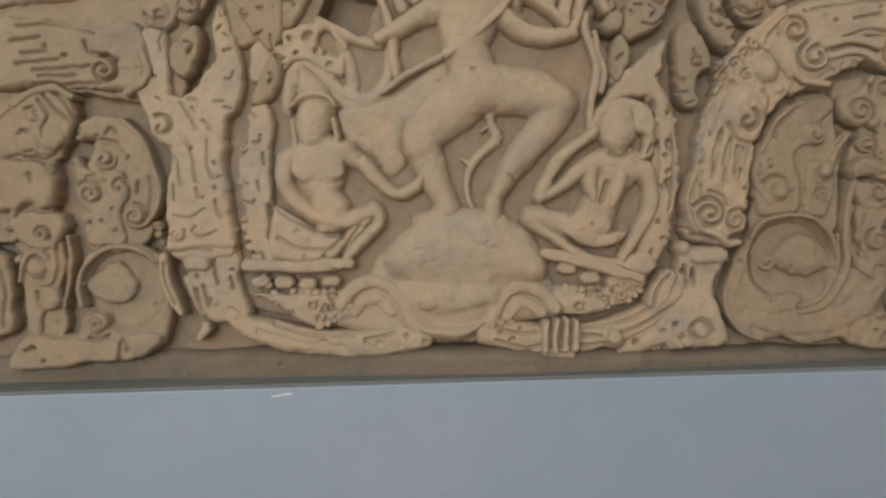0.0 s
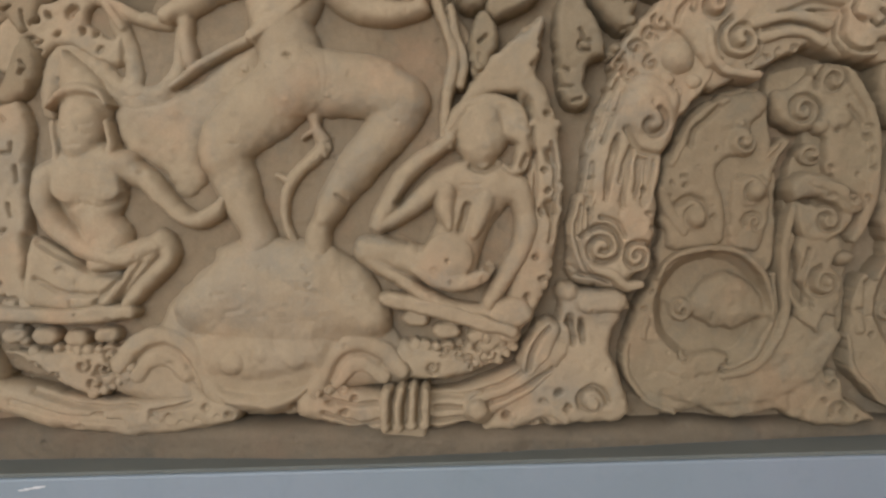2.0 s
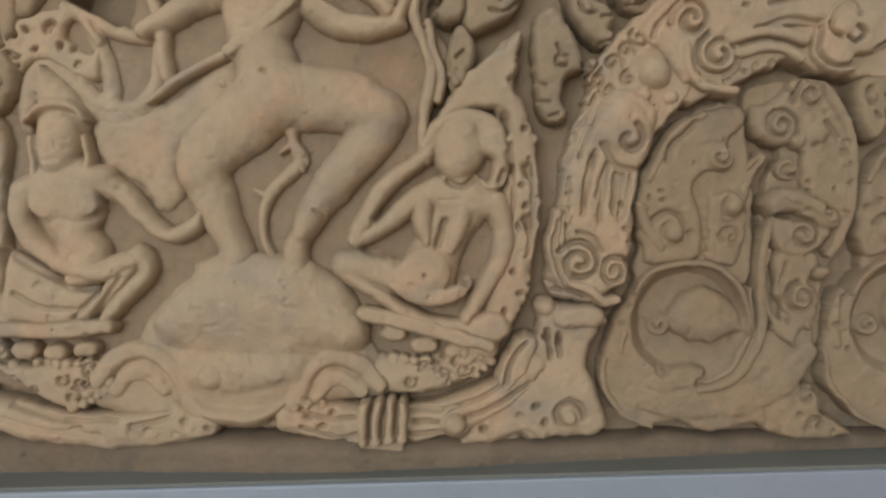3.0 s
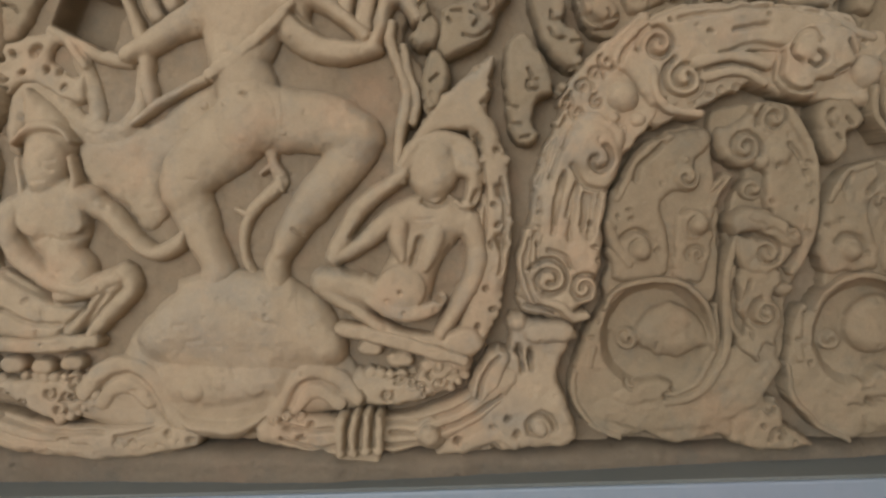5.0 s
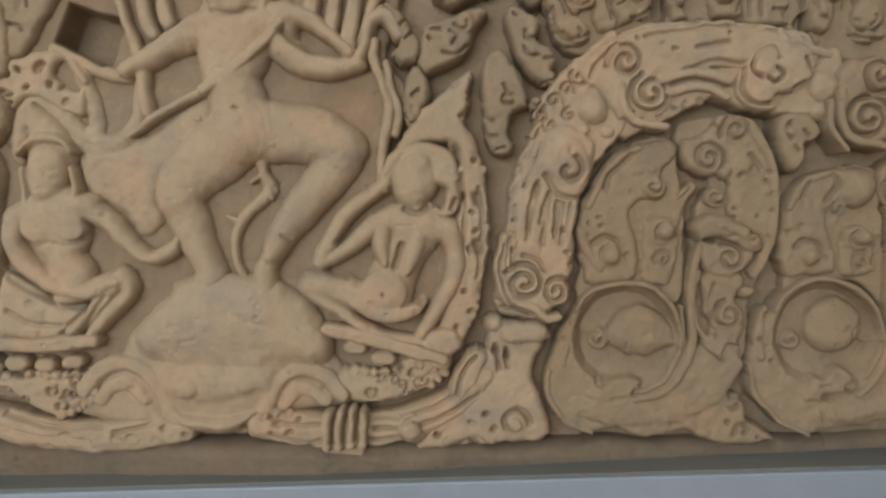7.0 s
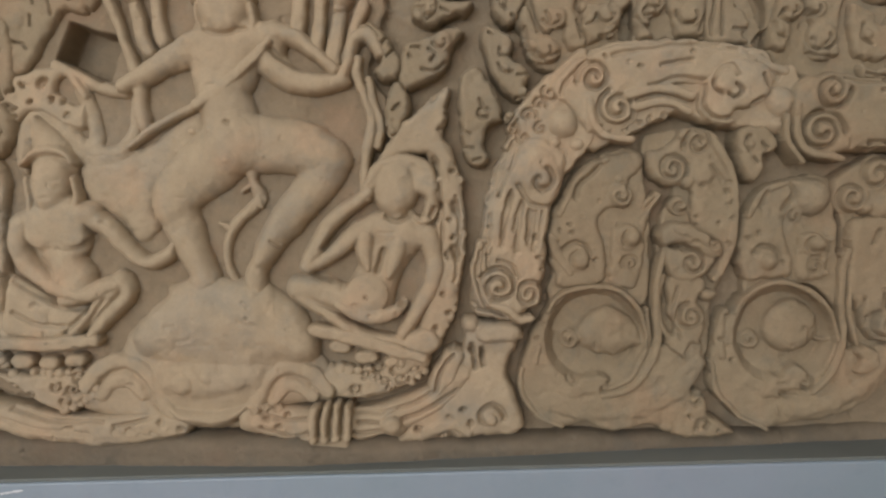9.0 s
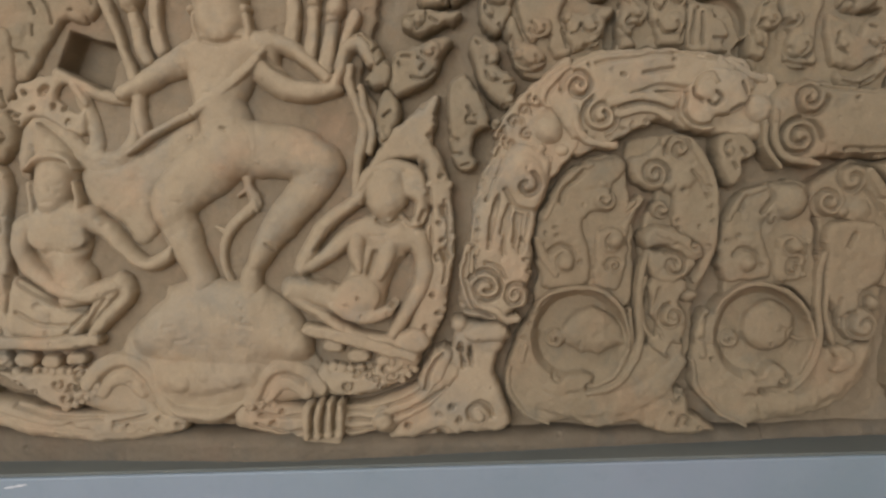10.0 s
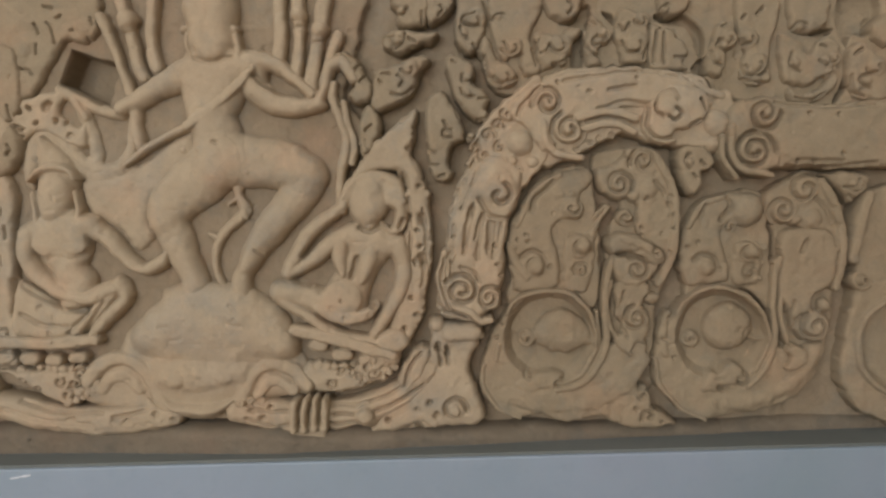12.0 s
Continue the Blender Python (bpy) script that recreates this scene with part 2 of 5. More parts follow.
    def curl(self, centre, r, turns=1.4, start=90, side=1, wide=3.5, deep=8, dome=0.0, base=0.0):
        """A scroll cut as a spiral groove, from the outside in, on a dome of its own if asked for."""
        cx, cz = centre[0]
        if dome:
            self.bead(centre, r * 1.12, dome, base, 3.0)
        n = int(14 * turns) + 4
        line = []
        for k in range(n):
            s = k / (n - 1)
            a = radians(start) + side * s * turns * 2 * math.pi
            q = r / 1000 * (1 - 0.82 * s)
            line.append((cx + q * math.cos(a), cz + q * math.sin(a)))
        return self.groove(line, wide, deep)

    def done(self, parent, mat=None):
        h = self.h
        h[:1], h[-1:], h[:, :1], h[:, -1:] = LOW, LOW, LOW, LOW
        live = h > LOW + 1e-6
        h = np.where(live, np.where(h > 0, 0.82 * h, h) + (1.0 if self.flat < 3 else 1.2) * (ROUGH - CHIPS), h)
        keep = live[:-1, :-1] | live[1:, :-1] | live[:-1, 1:] | live[1:, 1:]
        j, i = np.nonzero(keep)
        nx = len(GX)
        quads = np.stack([j * nx + i, j * nx + i + 1, (j + 1) * nx + i + 1, (j + 1) * nx + i], 1)
        ids, flat = np.unique(quads, return_inverse=True)
        jj, ii = ids // nx, ids % nx
        co = np.stack([GX[ii], -h[jj, ii], GZ[jj]], 1)
        me = bpy.data.meshes.new(self.name)
        me.vertices.add(len(co))
        me.vertices.foreach_set("co", co.ravel())
        me.loops.add(len(quads) * 4)
        me.loops.foreach_set("vertex_index", flat.ravel().astype(np.int32))
        me.polygons.add(len(quads))
        me.polygons.foreach_set("loop_start", np.arange(len(quads), dtype=np.int32) * 4)
        me.polygons.foreach_set("use_smooth", np.ones(len(quads), bool))
        me.update(calc_edges=True)
        me.materials.append(mat or SANDSTONE)
        ob = new(self.name, me)
        ob.parent = parent
        return tagged(ob, self.label)


# ---- the plinth ----
plinth = tagged(new("plinth"), "blue-grey painted plinth under the carved sandstone relief", "plinth")
plinth.matrix_basis = pose(0, -0.08, 0.9392, 0, -0.62, 0)
part("body", box(-1.9, 2.2, 0.0, 0.45, -0.965, -0.006, 0.004), PLINTH_PAINT, plinth)
part("top_ledge", box(-1.898, 2.198, 0.003, 0.448, -0.0058, 0.0, 0.0015), LEDGE_PAINT, plinth, "grey-green upper face of the plinth")
part("base_course", box(-1.95, 2.25, -0.03, 0.44, -0.97, -0.272, 0.006), BASE_STONE, plinth, "plain brown base course of the plinth")

# ---- the relief ----
relief = tagged(new("carved_relief"), "large sandstone tympanum carved with a dancing figure, resting on the plinth", "relief")
part("back_slab", box(-1.052, 1.332, 0.075, 0.3, 0.93, 1.852, 0.008), SANDSTONE, relief)

ground = Carving("ground")
ground.h[:] = -0.015
ground.h[:] += 0.004 * value_noise(0.12, 9)
ground.fill(((-0.387, 1.825), (-0.325, 1.843), (0.222, 1.830), (0.259, 1.710), (0.225, 1.591), (0.254, 1.520), (0.209, 1.419), (0.313, 1.427), (0.346, 1.323), (0.322, 1.178), (0.262, 1.084), (0.156, 1.043), (-0.120, 1.016), (-0.331, 1.041), (-0.456, 1.086), (-0.491, 1.193), (-0.492, 1.340), (-0.470, 1.505), (-0.449, 1.667)), 10, 12)
ground.h[:] -= 0.004 + 0.004 * np.clip(value_noise(0.07, 12), 0, 1)
ground.cut(((-0.263, 1.673), (-0.172, 1.644), (-0.202, 1.566), (-0.291, 1.606)), -60, 5, smooth=False)
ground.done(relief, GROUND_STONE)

# foot of the slab: rough course on the plinth, overhang's shade painted in
foot = Carving("slab_foot", "rough foot of the stone slab, with overhang shade in its colour")
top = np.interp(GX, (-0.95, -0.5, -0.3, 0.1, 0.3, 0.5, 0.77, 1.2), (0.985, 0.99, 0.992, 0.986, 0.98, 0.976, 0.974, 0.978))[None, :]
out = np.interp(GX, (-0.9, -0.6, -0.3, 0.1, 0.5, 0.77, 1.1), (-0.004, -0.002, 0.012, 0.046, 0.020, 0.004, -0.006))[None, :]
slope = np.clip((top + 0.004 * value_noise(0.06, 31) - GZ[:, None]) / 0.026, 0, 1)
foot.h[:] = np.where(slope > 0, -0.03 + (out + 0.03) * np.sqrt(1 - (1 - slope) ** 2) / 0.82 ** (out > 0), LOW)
foot.done(relief, SHADED_FOOT_STONE)

dancer = Carving("dancing_figure", "many-armed dancing figure in worn smooth sandstone", 2.6)
dancer.stroke(((-0.008, 1.775), (-0.006, 1.727), (-0.004, 1.688), (-0.001, 1.667)), (50, 50, 46, 34), 60, flat=3.2)
dancer.stroke(((0.000, 1.664), (-0.000, 1.632)), (34, 40), 42)
dancer.stroke(((-0.058, 1.625), (-0.005, 1.626), (0.069, 1.636)), (28, 40, 30), 44)
dancer.stroke(((-0.003, 1.628), (-0.011, 1.591), (-0.015, 1.552), (-0.006, 1.512), (0.003, 1.468)), (66, 58, 46, 46, 50), 50, k=0.02)
dancer.stroke(((0.009, 1.468), (0.057, 1.465), (0.116, 1.456), (0.152, 1.441)), (50, 49, 46, 39), 54, flat=2.3, k=0.03)
dancer.stroke(((0.157, 1.439), (0.134, 1.400), (0.092, 1.353), (0.061, 1.313), (0.039, 1.277)), (37, 36, 31, 26, 21), 50, flat=2.3, k=0.012)
dancer.stroke(((0.041, 1.281), (0.032, 1.255), (0.029, 1.228)), (21, 20, 22), 42)
dancer.stroke(((-0.008, 1.463), (-0.051, 1.428), (-0.089, 1.396), (-0.103, 1.367)), (52, 50, 44, 36), 54, flat=2.3, k=0.03)
dancer.stroke(((-0.101, 1.371), (-0.087, 1.330), (-0.072, 1.295), (-0.060, 1.261), (-0.056, 1.240)), (35, 34, 29, 27, 31), 46, flat=2.3, k=0.012)
dancer.stroke(((-0.058, 1.623), (-0.093, 1.608), (-0.134, 1.584), (-0.171, 1.565)), (27, 25, 21, 17), 42)
dancer.stroke(((-0.147, 1.568), (-0.150, 1.533), (-0.143, 1.499)), (14, 12, 13), 32)
dancer.stroke(((0.067, 1.632), (0.068, 1.597), (0.099, 1.571), (0.142, 1.561), (0.182, 1.565)), (28, 28, 23, 18, 16), 44)
dancer.stroke(((0.066, 1.642), (0.105, 1.637), (0.140, 1.611), (0.169, 1.583)), (20, 17, 14, 13), 48)
dancer.stroke(((0.180, 1.565), (0.195, 1.596), (0.204, 1.629), (0.226, 1.636), (0.243, 1.609)), (14, 13, 13, 15, 12), 44)
dancer.stroke(((0.069, 1.626), (0.026, 1.586), (-0.028, 1.546), (-0.051, 1.531)), (6, 7, 8, 8), 5, 46).stroke(((-0.035, 1.540), (-0.085, 1.518), (-0.131, 1.493), (-0.170, 1.466)), (9, 9, 8, 6), 32)
dancer.stroke(((0.029, 1.430), (0.030, 1.406), (0.040, 1.380), (0.024, 1.360), (-0.001, 1.336), (-0.015, 1.302), (-0.012, 1.260), (0.005, 1.229)), (12, 11, 13, 12, 11, 9, 8, 7), 26)
dancer.stroke(((0.016, 1.354), (-0.005, 1.332), (-0.025, 1.339)), (10, 9, 5), 26).stroke(((0.037, 1.378), (0.042, 1.362)), (8, 4), 24).stroke(((0.026, 1.400), (0.011, 1.390)), (7, 4), 24)
dancer.bead(((0.010, 1.490), (0.019, 1.476), (0.004, 1.462), (0.016, 1.448)), 11, 7, 48).stroke(((-0.031, 1.491), (0.009, 1.472), (0.052, 1.447)), (5, 9, 5), 5, 49)
dancer.stroke(((-0.046, 1.687), (-0.044, 1.664), (-0.038, 1.642)), (8, 7, 8), 46).stroke(((0.040, 1.685), (0.043, 1.662), (0.044, 1.642)), (8, 7, 8), 46)
dancer.groove(((-0.033, 1.648), (-0.004, 1.641), (0.032, 1.648)), 4, 6).groove(((-0.069, 1.600), (-0.064, 1.567), (-0.050, 1.539)), 3, 3).pit(((0.001, 1.499),), 5, 6)
dancer.groove(((0.073, 1.616), (0.096, 1.596), (0.135, 1.584)), 6, 20)
dancer.grooves((((0.062, 1.307), (0.074, 1.299), (0.081, 1.304)), ((0.023, 1.281), (0.015, 1.290)),), 3, 6).bead(((0.076, 1.305),), 8, 40)
dancer.bead(((-0.066, 1.488),), 10, 24).bead(((-0.053, 1.697), (0.039, 1.697)), 10, 44)
dancer.done(relief)

# the fan of further arms behind the shoulders, each ending in a knob
for pts, r, knob in (
    (((-0.102, 1.779), (-0.111, 1.721), (-0.114, 1.673), (-0.106, 1.635)), 12, 0), (((-0.170, 1.771), (-0.155, 1.718), (-0.144, 1.664), (-0.132, 1.618)), 12, 20),
    (((-0.201, 1.723), (-0.180, 1.669), (-0.164, 1.620), (-0.156, 1.590)), 10, 0),
    (((0.121, 1.783), (0.117, 1.725), (0.116, 1.677), (0.108, 1.640)), 13, 0), (((0.149, 1.773), (0.150, 1.720), (0.148, 1.666), (0.141, 1.618)), 13, 17),
    (((0.197, 1.752), (0.186, 1.695), (0.178, 1.646), (0.168, 1.598)), 14, 18), (((0.219, 1.684), (0.202, 1.636), (0.192, 1.597)), 10, 0)):
    arm = Carving("raised_arm")
    arm.stroke(pts, (r + 2, r, r, r + 2), 36)
    if knob:
        arm.bead((pts[1],), knob, 46).groove(((pts[1][0] - 0.02, pts[1][1] - 0.022), (pts[1][0] + 0.02, pts[1][1] - 0.02)), 3, 6)
    arm.done(relief)

seated = Carving("seated_figure", "seated attendant figure with a pointed crown, worn sandstone", 2.6)
seated.stroke(((-0.302, 1.387), (-0.301, 1.409), (-0.299, 1.427)), (28, 37, 37), 54, flat=2.4)
seated.stroke(((-0.295, 1.439), (-0.300, 1.463), (-0.310, 1.491), (-0.319, 1.515)), (40, 35, 22, 8), 42)
seated.stroke(((-0.342, 1.438), (-0.324, 1.455), (-0.296, 1.463), (-0.270, 1.456), (-0.255, 1.440)), (6, 8, 9, 8, 6), 50, k=0.03)
seated.stroke(((-0.339, 1.416), (-0.336, 1.387), (-0.336, 1.365)), (7, 8, 9), 40).stroke(((-0.262, 1.414), (-0.257, 1.390), (-0.257, 1.368)), (7, 8, 9), 40)
seated.bead(((-0.305, 1.401),), 5, 3, 52).grooves((((-0.327, 1.413), (-0.315, 1.411)), ((-0.297, 1.411), (-0.282, 1.412)), ((-0.314, 1.385), (-0.296, 1.385)),), 2.5, 2)
seated.stroke(((-0.301, 1.375), (-0.300, 1.350)), (26, 36), 40)
seated.stroke(((-0.349, 1.343), (-0.300, 1.352), (-0.239, 1.357)), (25, 30, 22), 44)
seated.stroke(((-0.295, 1.342), (-0.290, 1.312), (-0.282, 1.279), (-0.273, 1.251)), (56, 46, 34, 40), 46, k=0.02)
seated.bead(((-0.316, 1.329), (-0.269, 1.330)), 24, 8, 42)
seated.stroke(((-0.352, 1.341), (-0.356, 1.305), (-0.334, 1.266), (-0.293, 1.237), (-0.242, 1.225), (-0.198, 1.243)), (23, 22, 20, 17, 14, 15), 52, k=0.006)
seated.stroke(((-0.241, 1.355), (-0.210, 1.332), (-0.181, 1.300), (-0.144, 1.276), (-0.113, 1.288), (-0.100, 1.304)), (21, 19, 16, 14, 14, 9), 42)
seated.stroke(((-0.192, 1.247), (-0.183, 1.224), (-0.213, 1.192), (-0.246, 1.162)), (20, 15, 14, 12), 44).stroke(((-0.201, 1.235), (-0.233, 1.203), (-0.274, 1.164)), (14, 14, 12), 46)
seated.stroke(((-0.192, 1.245), (-0.234, 1.231), (-0.284, 1.216)), (19, 17, 18), 46)
seated.fill(((-0.377, 1.261), (-0.341, 1.242), (-0.290, 1.212), (-0.250, 1.203), (-0.275, 1.154), (-0.386, 1.156), (-0.391, 1.210)), 40, 22)
seated.grooves((((-0.369, 1.252), (-0.338, 1.231), (-0.288, 1.208), (-0.252, 1.201)), ((-0.369, 1.197), (-0.333, 1.180), (-0.284, 1.175)), ((-0.250, 1.199), (-0.285, 1.161)), ((-0.216, 1.219), (-0.258, 1.166)),), 4, 6)
seated.grooves((((-0.339, 1.307), (-0.320, 1.298), (-0.297, 1.304)), ((-0.287, 1.302), (-0.269, 1.297), (-0.248, 1.307)),), 4, 4)
seated.done(relief)

crouched = Carving("seated_figure", "seated attendant figure with one arm raised to its head, worn sandstone", 2.6)
crouched.stroke(((0.218, 1.396), (0.237, 1.422), (0.276, 1.435), (0.313, 1.420), (0.328, 1.390)), (10, 13, 15, 13, 10), 42, k=0.02)
crouched.fill(((0.218, 1.376), (0.215, 1.402), (0.236, 1.433), (0.276, 1.443), (0.315, 1.428), (0.331, 1.394), (0.328, 1.364), (0.304, 1.374), (0.265, 1.397), (0.234, 1.388)), 40, 14)
crouched.stroke(((0.262, 1.373), (0.265, 1.395), (0.267, 1.405)), (32, 40, 36), 54, flat=2.4)
crouched.stroke(((0.309, 1.402), (0.322, 1.378), (0.319, 1.348), (0.307, 1.334), (0.297, 1.342)), (14, 15, 13, 9, 6), 40, k=0.02)
crouched.stroke(((0.222, 1.386), (0.181, 1.355), (0.142, 1.317), (0.115, 1.265)), (13, 15, 16, 14), 46).stroke(((0.214, 1.396), (0.220, 1.376)), (9, 10), 42)
crouched.stroke(((0.117, 1.263), (0.163, 1.289), (0.200, 1.318), (0.235, 1.332)), (13, 16, 19, 24), 44)
crouched.stroke(((0.228, 1.328), (0.272, 1.321), (0.312, 1.308)), (24, 30, 22), 44)
crouched.stroke(((0.264, 1.317), (0.247, 1.281), (0.226, 1.241), (0.215, 1.209)), (46, 38, 40, 44), 42, k=0.02)
crouched.stroke(((0.214, 1.312), (0.211, 1.286), (0.216, 1.261)), (18, 19, 10), 50).stroke(((0.268, 1.303), (0.259, 1.273), (0.250, 1.247)), (20, 18, 10), 50)
crouched.stroke(((0.316, 1.310), (0.326, 1.271), (0.320, 1.231), (0.297, 1.193), (0.268, 1.150)), (20, 18, 17, 16, 12), 46)
crouched.stroke(((0.102, 1.229), (0.142, 1.224), (0.184, 1.207), (0.208, 1.194)), (25, 26, 26, 22), 48, k=0.01)
crouched.stroke(((0.103, 1.215), (0.141, 1.192), (0.181, 1.162), (0.223, 1.143)), (15, 13, 13, 10), 44)
crouched.stroke(((0.170, 1.201), (0.196, 1.184), (0.224, 1.179), (0.257, 1.187), (0.273, 1.203)), (8, 10, 11, 10, 7), 8, 44)
crouched.bead(((0.213, 1.217),), 36, 14, 38).pit(((0.212, 1.212),), 4, 7)
crouched.fill(((0.272, 1.148), (0.299, 1.164), (0.325, 1.155), (0.336, 1.131), (0.311, 1.113), (0.271, 1.126)), 46, 14)
crouched.stroke(((0.146, 1.155), (0.207, 1.147), (0.271, 1.138)), (10, 12, 10), 42)
crouched.grooves((((0.243, 1.289), (0.237, 1.273), (0.232, 1.255)), ((0.274, 1.226), (0.291, 1.246), (0.295, 1.272)), ((0.182, 1.331), (0.162, 1.315), (0.143, 1.297)), ((0.319, 1.342), (0.326, 1.354)), ((0.249, 1.343), (0.269, 1.337), (0.285, 1.345)), ((0.129, 1.249), (0.157, 1.242)),), 4.5, 12)
crouched.cut(((0.275, 1.268), (0.288, 1.282), (0.299, 1.246), (0.302, 1.221), (0.275, 1.195), (0.257, 1.206), (0.262, 1.226)), 10, 8)
crouched.done(relief)

mount = Carving("bull_head_pedestal", "broad eroded animal head that the dancer stands on", 2.9)
mount.fill(((-0.287, 1.047), (-0.259, 1.100), (-0.207, 1.126), (-0.186, 1.161), (-0.127, 1.201), (-0.109, 1.241), (0.046, 1.238), (0.064, 1.183), (0.111, 1.151), (0.144, 1.099), (0.170, 1.068), (0.150, 1.039), (0.070, 1.028), (0.001, 0.996), (-0.106, 0.993), (-0.188, 1.003), (-0.249, 1.021)), 32, 36, power=2.0)
mount.fill(((-0.113, 1.237), (-0.064, 1.253), (0.003, 1.245), (0.041, 1.234), (0.056, 1.189), (0.100, 1.172), (0.123, 1.143), (0.128, 1.095), (0.083, 1.111), (0.042, 1.097), (0.018, 1.056), (-0.042, 1.042), (-0.103, 1.054), (-0.130, 1.100), (-0.162, 1.123), (-0.185, 1.150), (-0.155, 1.175), (-0.125, 1.197)), 44, 34, power=2.0)
mount.stroke(((-0.137, 1.156), (-0.077, 1.175), (-0.006, 1.178), (0.053, 1.165), (0.101, 1.135)), (40, 62, 70, 60, 34), 55, flat=2.0, k=0.03)
mount.stroke(((-0.102, 1.085), (-0.051, 1.080), (0.005, 1.085)), (50, 58, 50), 51, flat=2.0, k=0.02)
mount.fill(((-0.138, 1.052), (-0.100, 1.039), (-0.051, 1.034), (-0.001, 1.042), (0.032, 1.058), (0.012, 1.023), (-0.019, 1.000), (-0.065, 0.997), (-0.106, 1.008)), 56, 24, power=1.8)
mount.bead(((-0.093, 1.076),), 17, 10, 50).bead(((-0.052, 1.084),), 9, 6, 50).bead(((-0.002, 1.079),), 14, 6, 50)
mount.stroke(((-0.257, 1.075), (-0.228, 1.104), (-0.191, 1.111), (-0.157, 1.090), (-0.137, 1.048), (-0.105, 1.016)), (13, 15, 15, 15, 14, 11), 7, 34, flat=2.0).stroke(((-0.231, 1.060), (-0.209, 1.083), (-0.182, 1.082), (-0.163, 1.059)), (11, 13, 13, 11), 6, 33, flat=2.0)
mount.stroke(((0.023, 1.037), (0.049, 1.076), (0.081, 1.098), (0.115, 1.089), (0.143, 1.058)), (13, 14, 14, 13, 11), 7, 34, flat=2.0).stroke(((0.052, 1.045), (0.074, 1.069), (0.098, 1.069), (0.118, 1.050)), (10, 12, 12, 10), 6, 33, flat=2.0)
mount.grooves((((-0.245, 1.063), (-0.219, 1.093), (-0.183, 1.099), (-0.156, 1.069), (-0.142, 1.032)), ((0.040, 1.041), (0.064, 1.078), (0.086, 1.084), (0.114, 1.069)),), 5, 8)
mount.grooves((((-0.109, 1.104), (-0.050, 1.109), (0.022, 1.101)), ((-0.107, 1.058), (-0.052, 1.050), (0.010, 1.062)),), 11, 5)
mount.grooves((((-0.114, 1.172), (-0.098, 1.175)), ((0.006, 1.177), (0.029, 1.172)), ((-0.095, 1.149), (-0.076, 1.148)), ((-0.070, 1.101), (-0.061, 1.094)), ((-0.037, 1.109), (-0.030, 1.096)),), 4, 3)
mount.pit(((-0.102, 1.008), (-0.007, 1.008), (-0.086, 0.993), (-0.030, 0.990)), 6, 9)
mount.done(relief)

# lotus seats under the two seated figures
for bar, drums, crust in (
    (((-0.431, 1.151), (-0.340, 1.145), (-0.240, 1.150)), ((-0.405, 1.118), (-0.362, 1.115), (-0.319, 1.112), (-0.276, 1.116)), ((-0.431, 1.095), (-0.348, 1.096), (-0.256, 1.090), (-0.242, 1.061), (-0.279, 1.039), (-0.311, 1.029), (-0.351, 1.047), (-0.396, 1.079))),
    (((0.128, 1.159), (0.208, 1.141), (0.300, 1.111)), ((0.167, 1.130), (0.209, 1.113), (0.255, 1.103), (0.296, 1.105)), ((0.144, 1.099), (0.166, 1.093), (0.205, 1.089), (0.287, 1.091), (0.307, 1.092), (0.278, 1.064), (0.224, 1.044), (0.163, 1.043), (0.112, 1.055)))):
    seat = Carving("lotus_seat")
    seat.fill(crust, 34, 16)
    seat.stroke(bar, (13, 14, 13), 48, flat=5.0)
    for q in drums:
        seat.stroke(((q[0] - 0.006, q[1]), (q[0] + 0.006, q[1])), 14, 38, flat=5.0)
    seat.beads_along(crust[1:6], 15, 8, 32)
    cx, cz = sum(q[0] for q in crust) / len(crust), sum(q[1] for q in crust) / len(crust)
    for k in range(9):
        q = ((cx + random.uniform(-0.07, 0.07), cz + random.uniform(-0.022, 0.02)),)
        seat.curl(q, random.uniform(8, 13), 1.0, random.uniform(0, 360), random.choice((-1, 1)), 2.5, 8)
    seat.done(relief)

# raised cloth and cloud masses between the figures
cloud = Carving("cloth_mass")
cloud.fill(((-0.250, 1.452), (-0.185, 1.452), (-0.121, 1.483), (-0.047, 1.527), (-0.048, 1.461), (-0.110, 1.415), (-0.133, 1.369), (-0.127, 1.331), (-0.166, 1.311), (-0.201, 1.354), (-0.238, 1.371), (-0.254, 1.406)), 20, 20, power=1.8)
cloud.stroke(((-0.317, 1.515), (-0.276, 1.492), (-0.235, 1.457), (-0.189, 1.460), (-0.161, 1.492), (-0.156, 1.543)), (14, 17, 17, 15, 13, 11), 22, flat=2.0, k=0.02).stroke(((-0.246, 1.561), (-0.230, 1.519), (-0.227, 1.467)), (16, 14, 15), 21, flat=2.0, k=0.02)
cloud.fill(((-0.410, 1.564), (-0.348, 1.591), (-0.294, 1.599), (-0.270, 1.587), (-0.288, 1.562), (-0.263, 1.537), (-0.235, 1.543), (-0.241, 1.495), (-0.287, 1.508), (-0.324, 1.527), (-0.364, 1.498), (-0.415, 1.491)), 26, 14)
cloud.stroke(((-0.286, 1.599), (-0.248, 1.582), (-0.203, 1.562), (-0.174, 1.555)), (12, 12, 12, 12), 24, flat=2.2).stroke(((-0.259, 1.581), (-0.238, 1.551)), (8, 8), 28)
cloud.pit(((-0.342, 1.569), (-0.309, 1.572), (-0.295, 1.544), (-0.277, 1.540), (-0.270, 1.518), (-0.356, 1.530), (-0.374, 1.534), (-0.358, 1.563), (-0.331, 1.543)), 5, 12)
cloud.curl(((-0.309, 1.568),), 12, 0.7, 40, 1, 3.5, 9).curl(((-0.362, 1.532),), 15, 0.8, 300, -1, 3.5, 9)
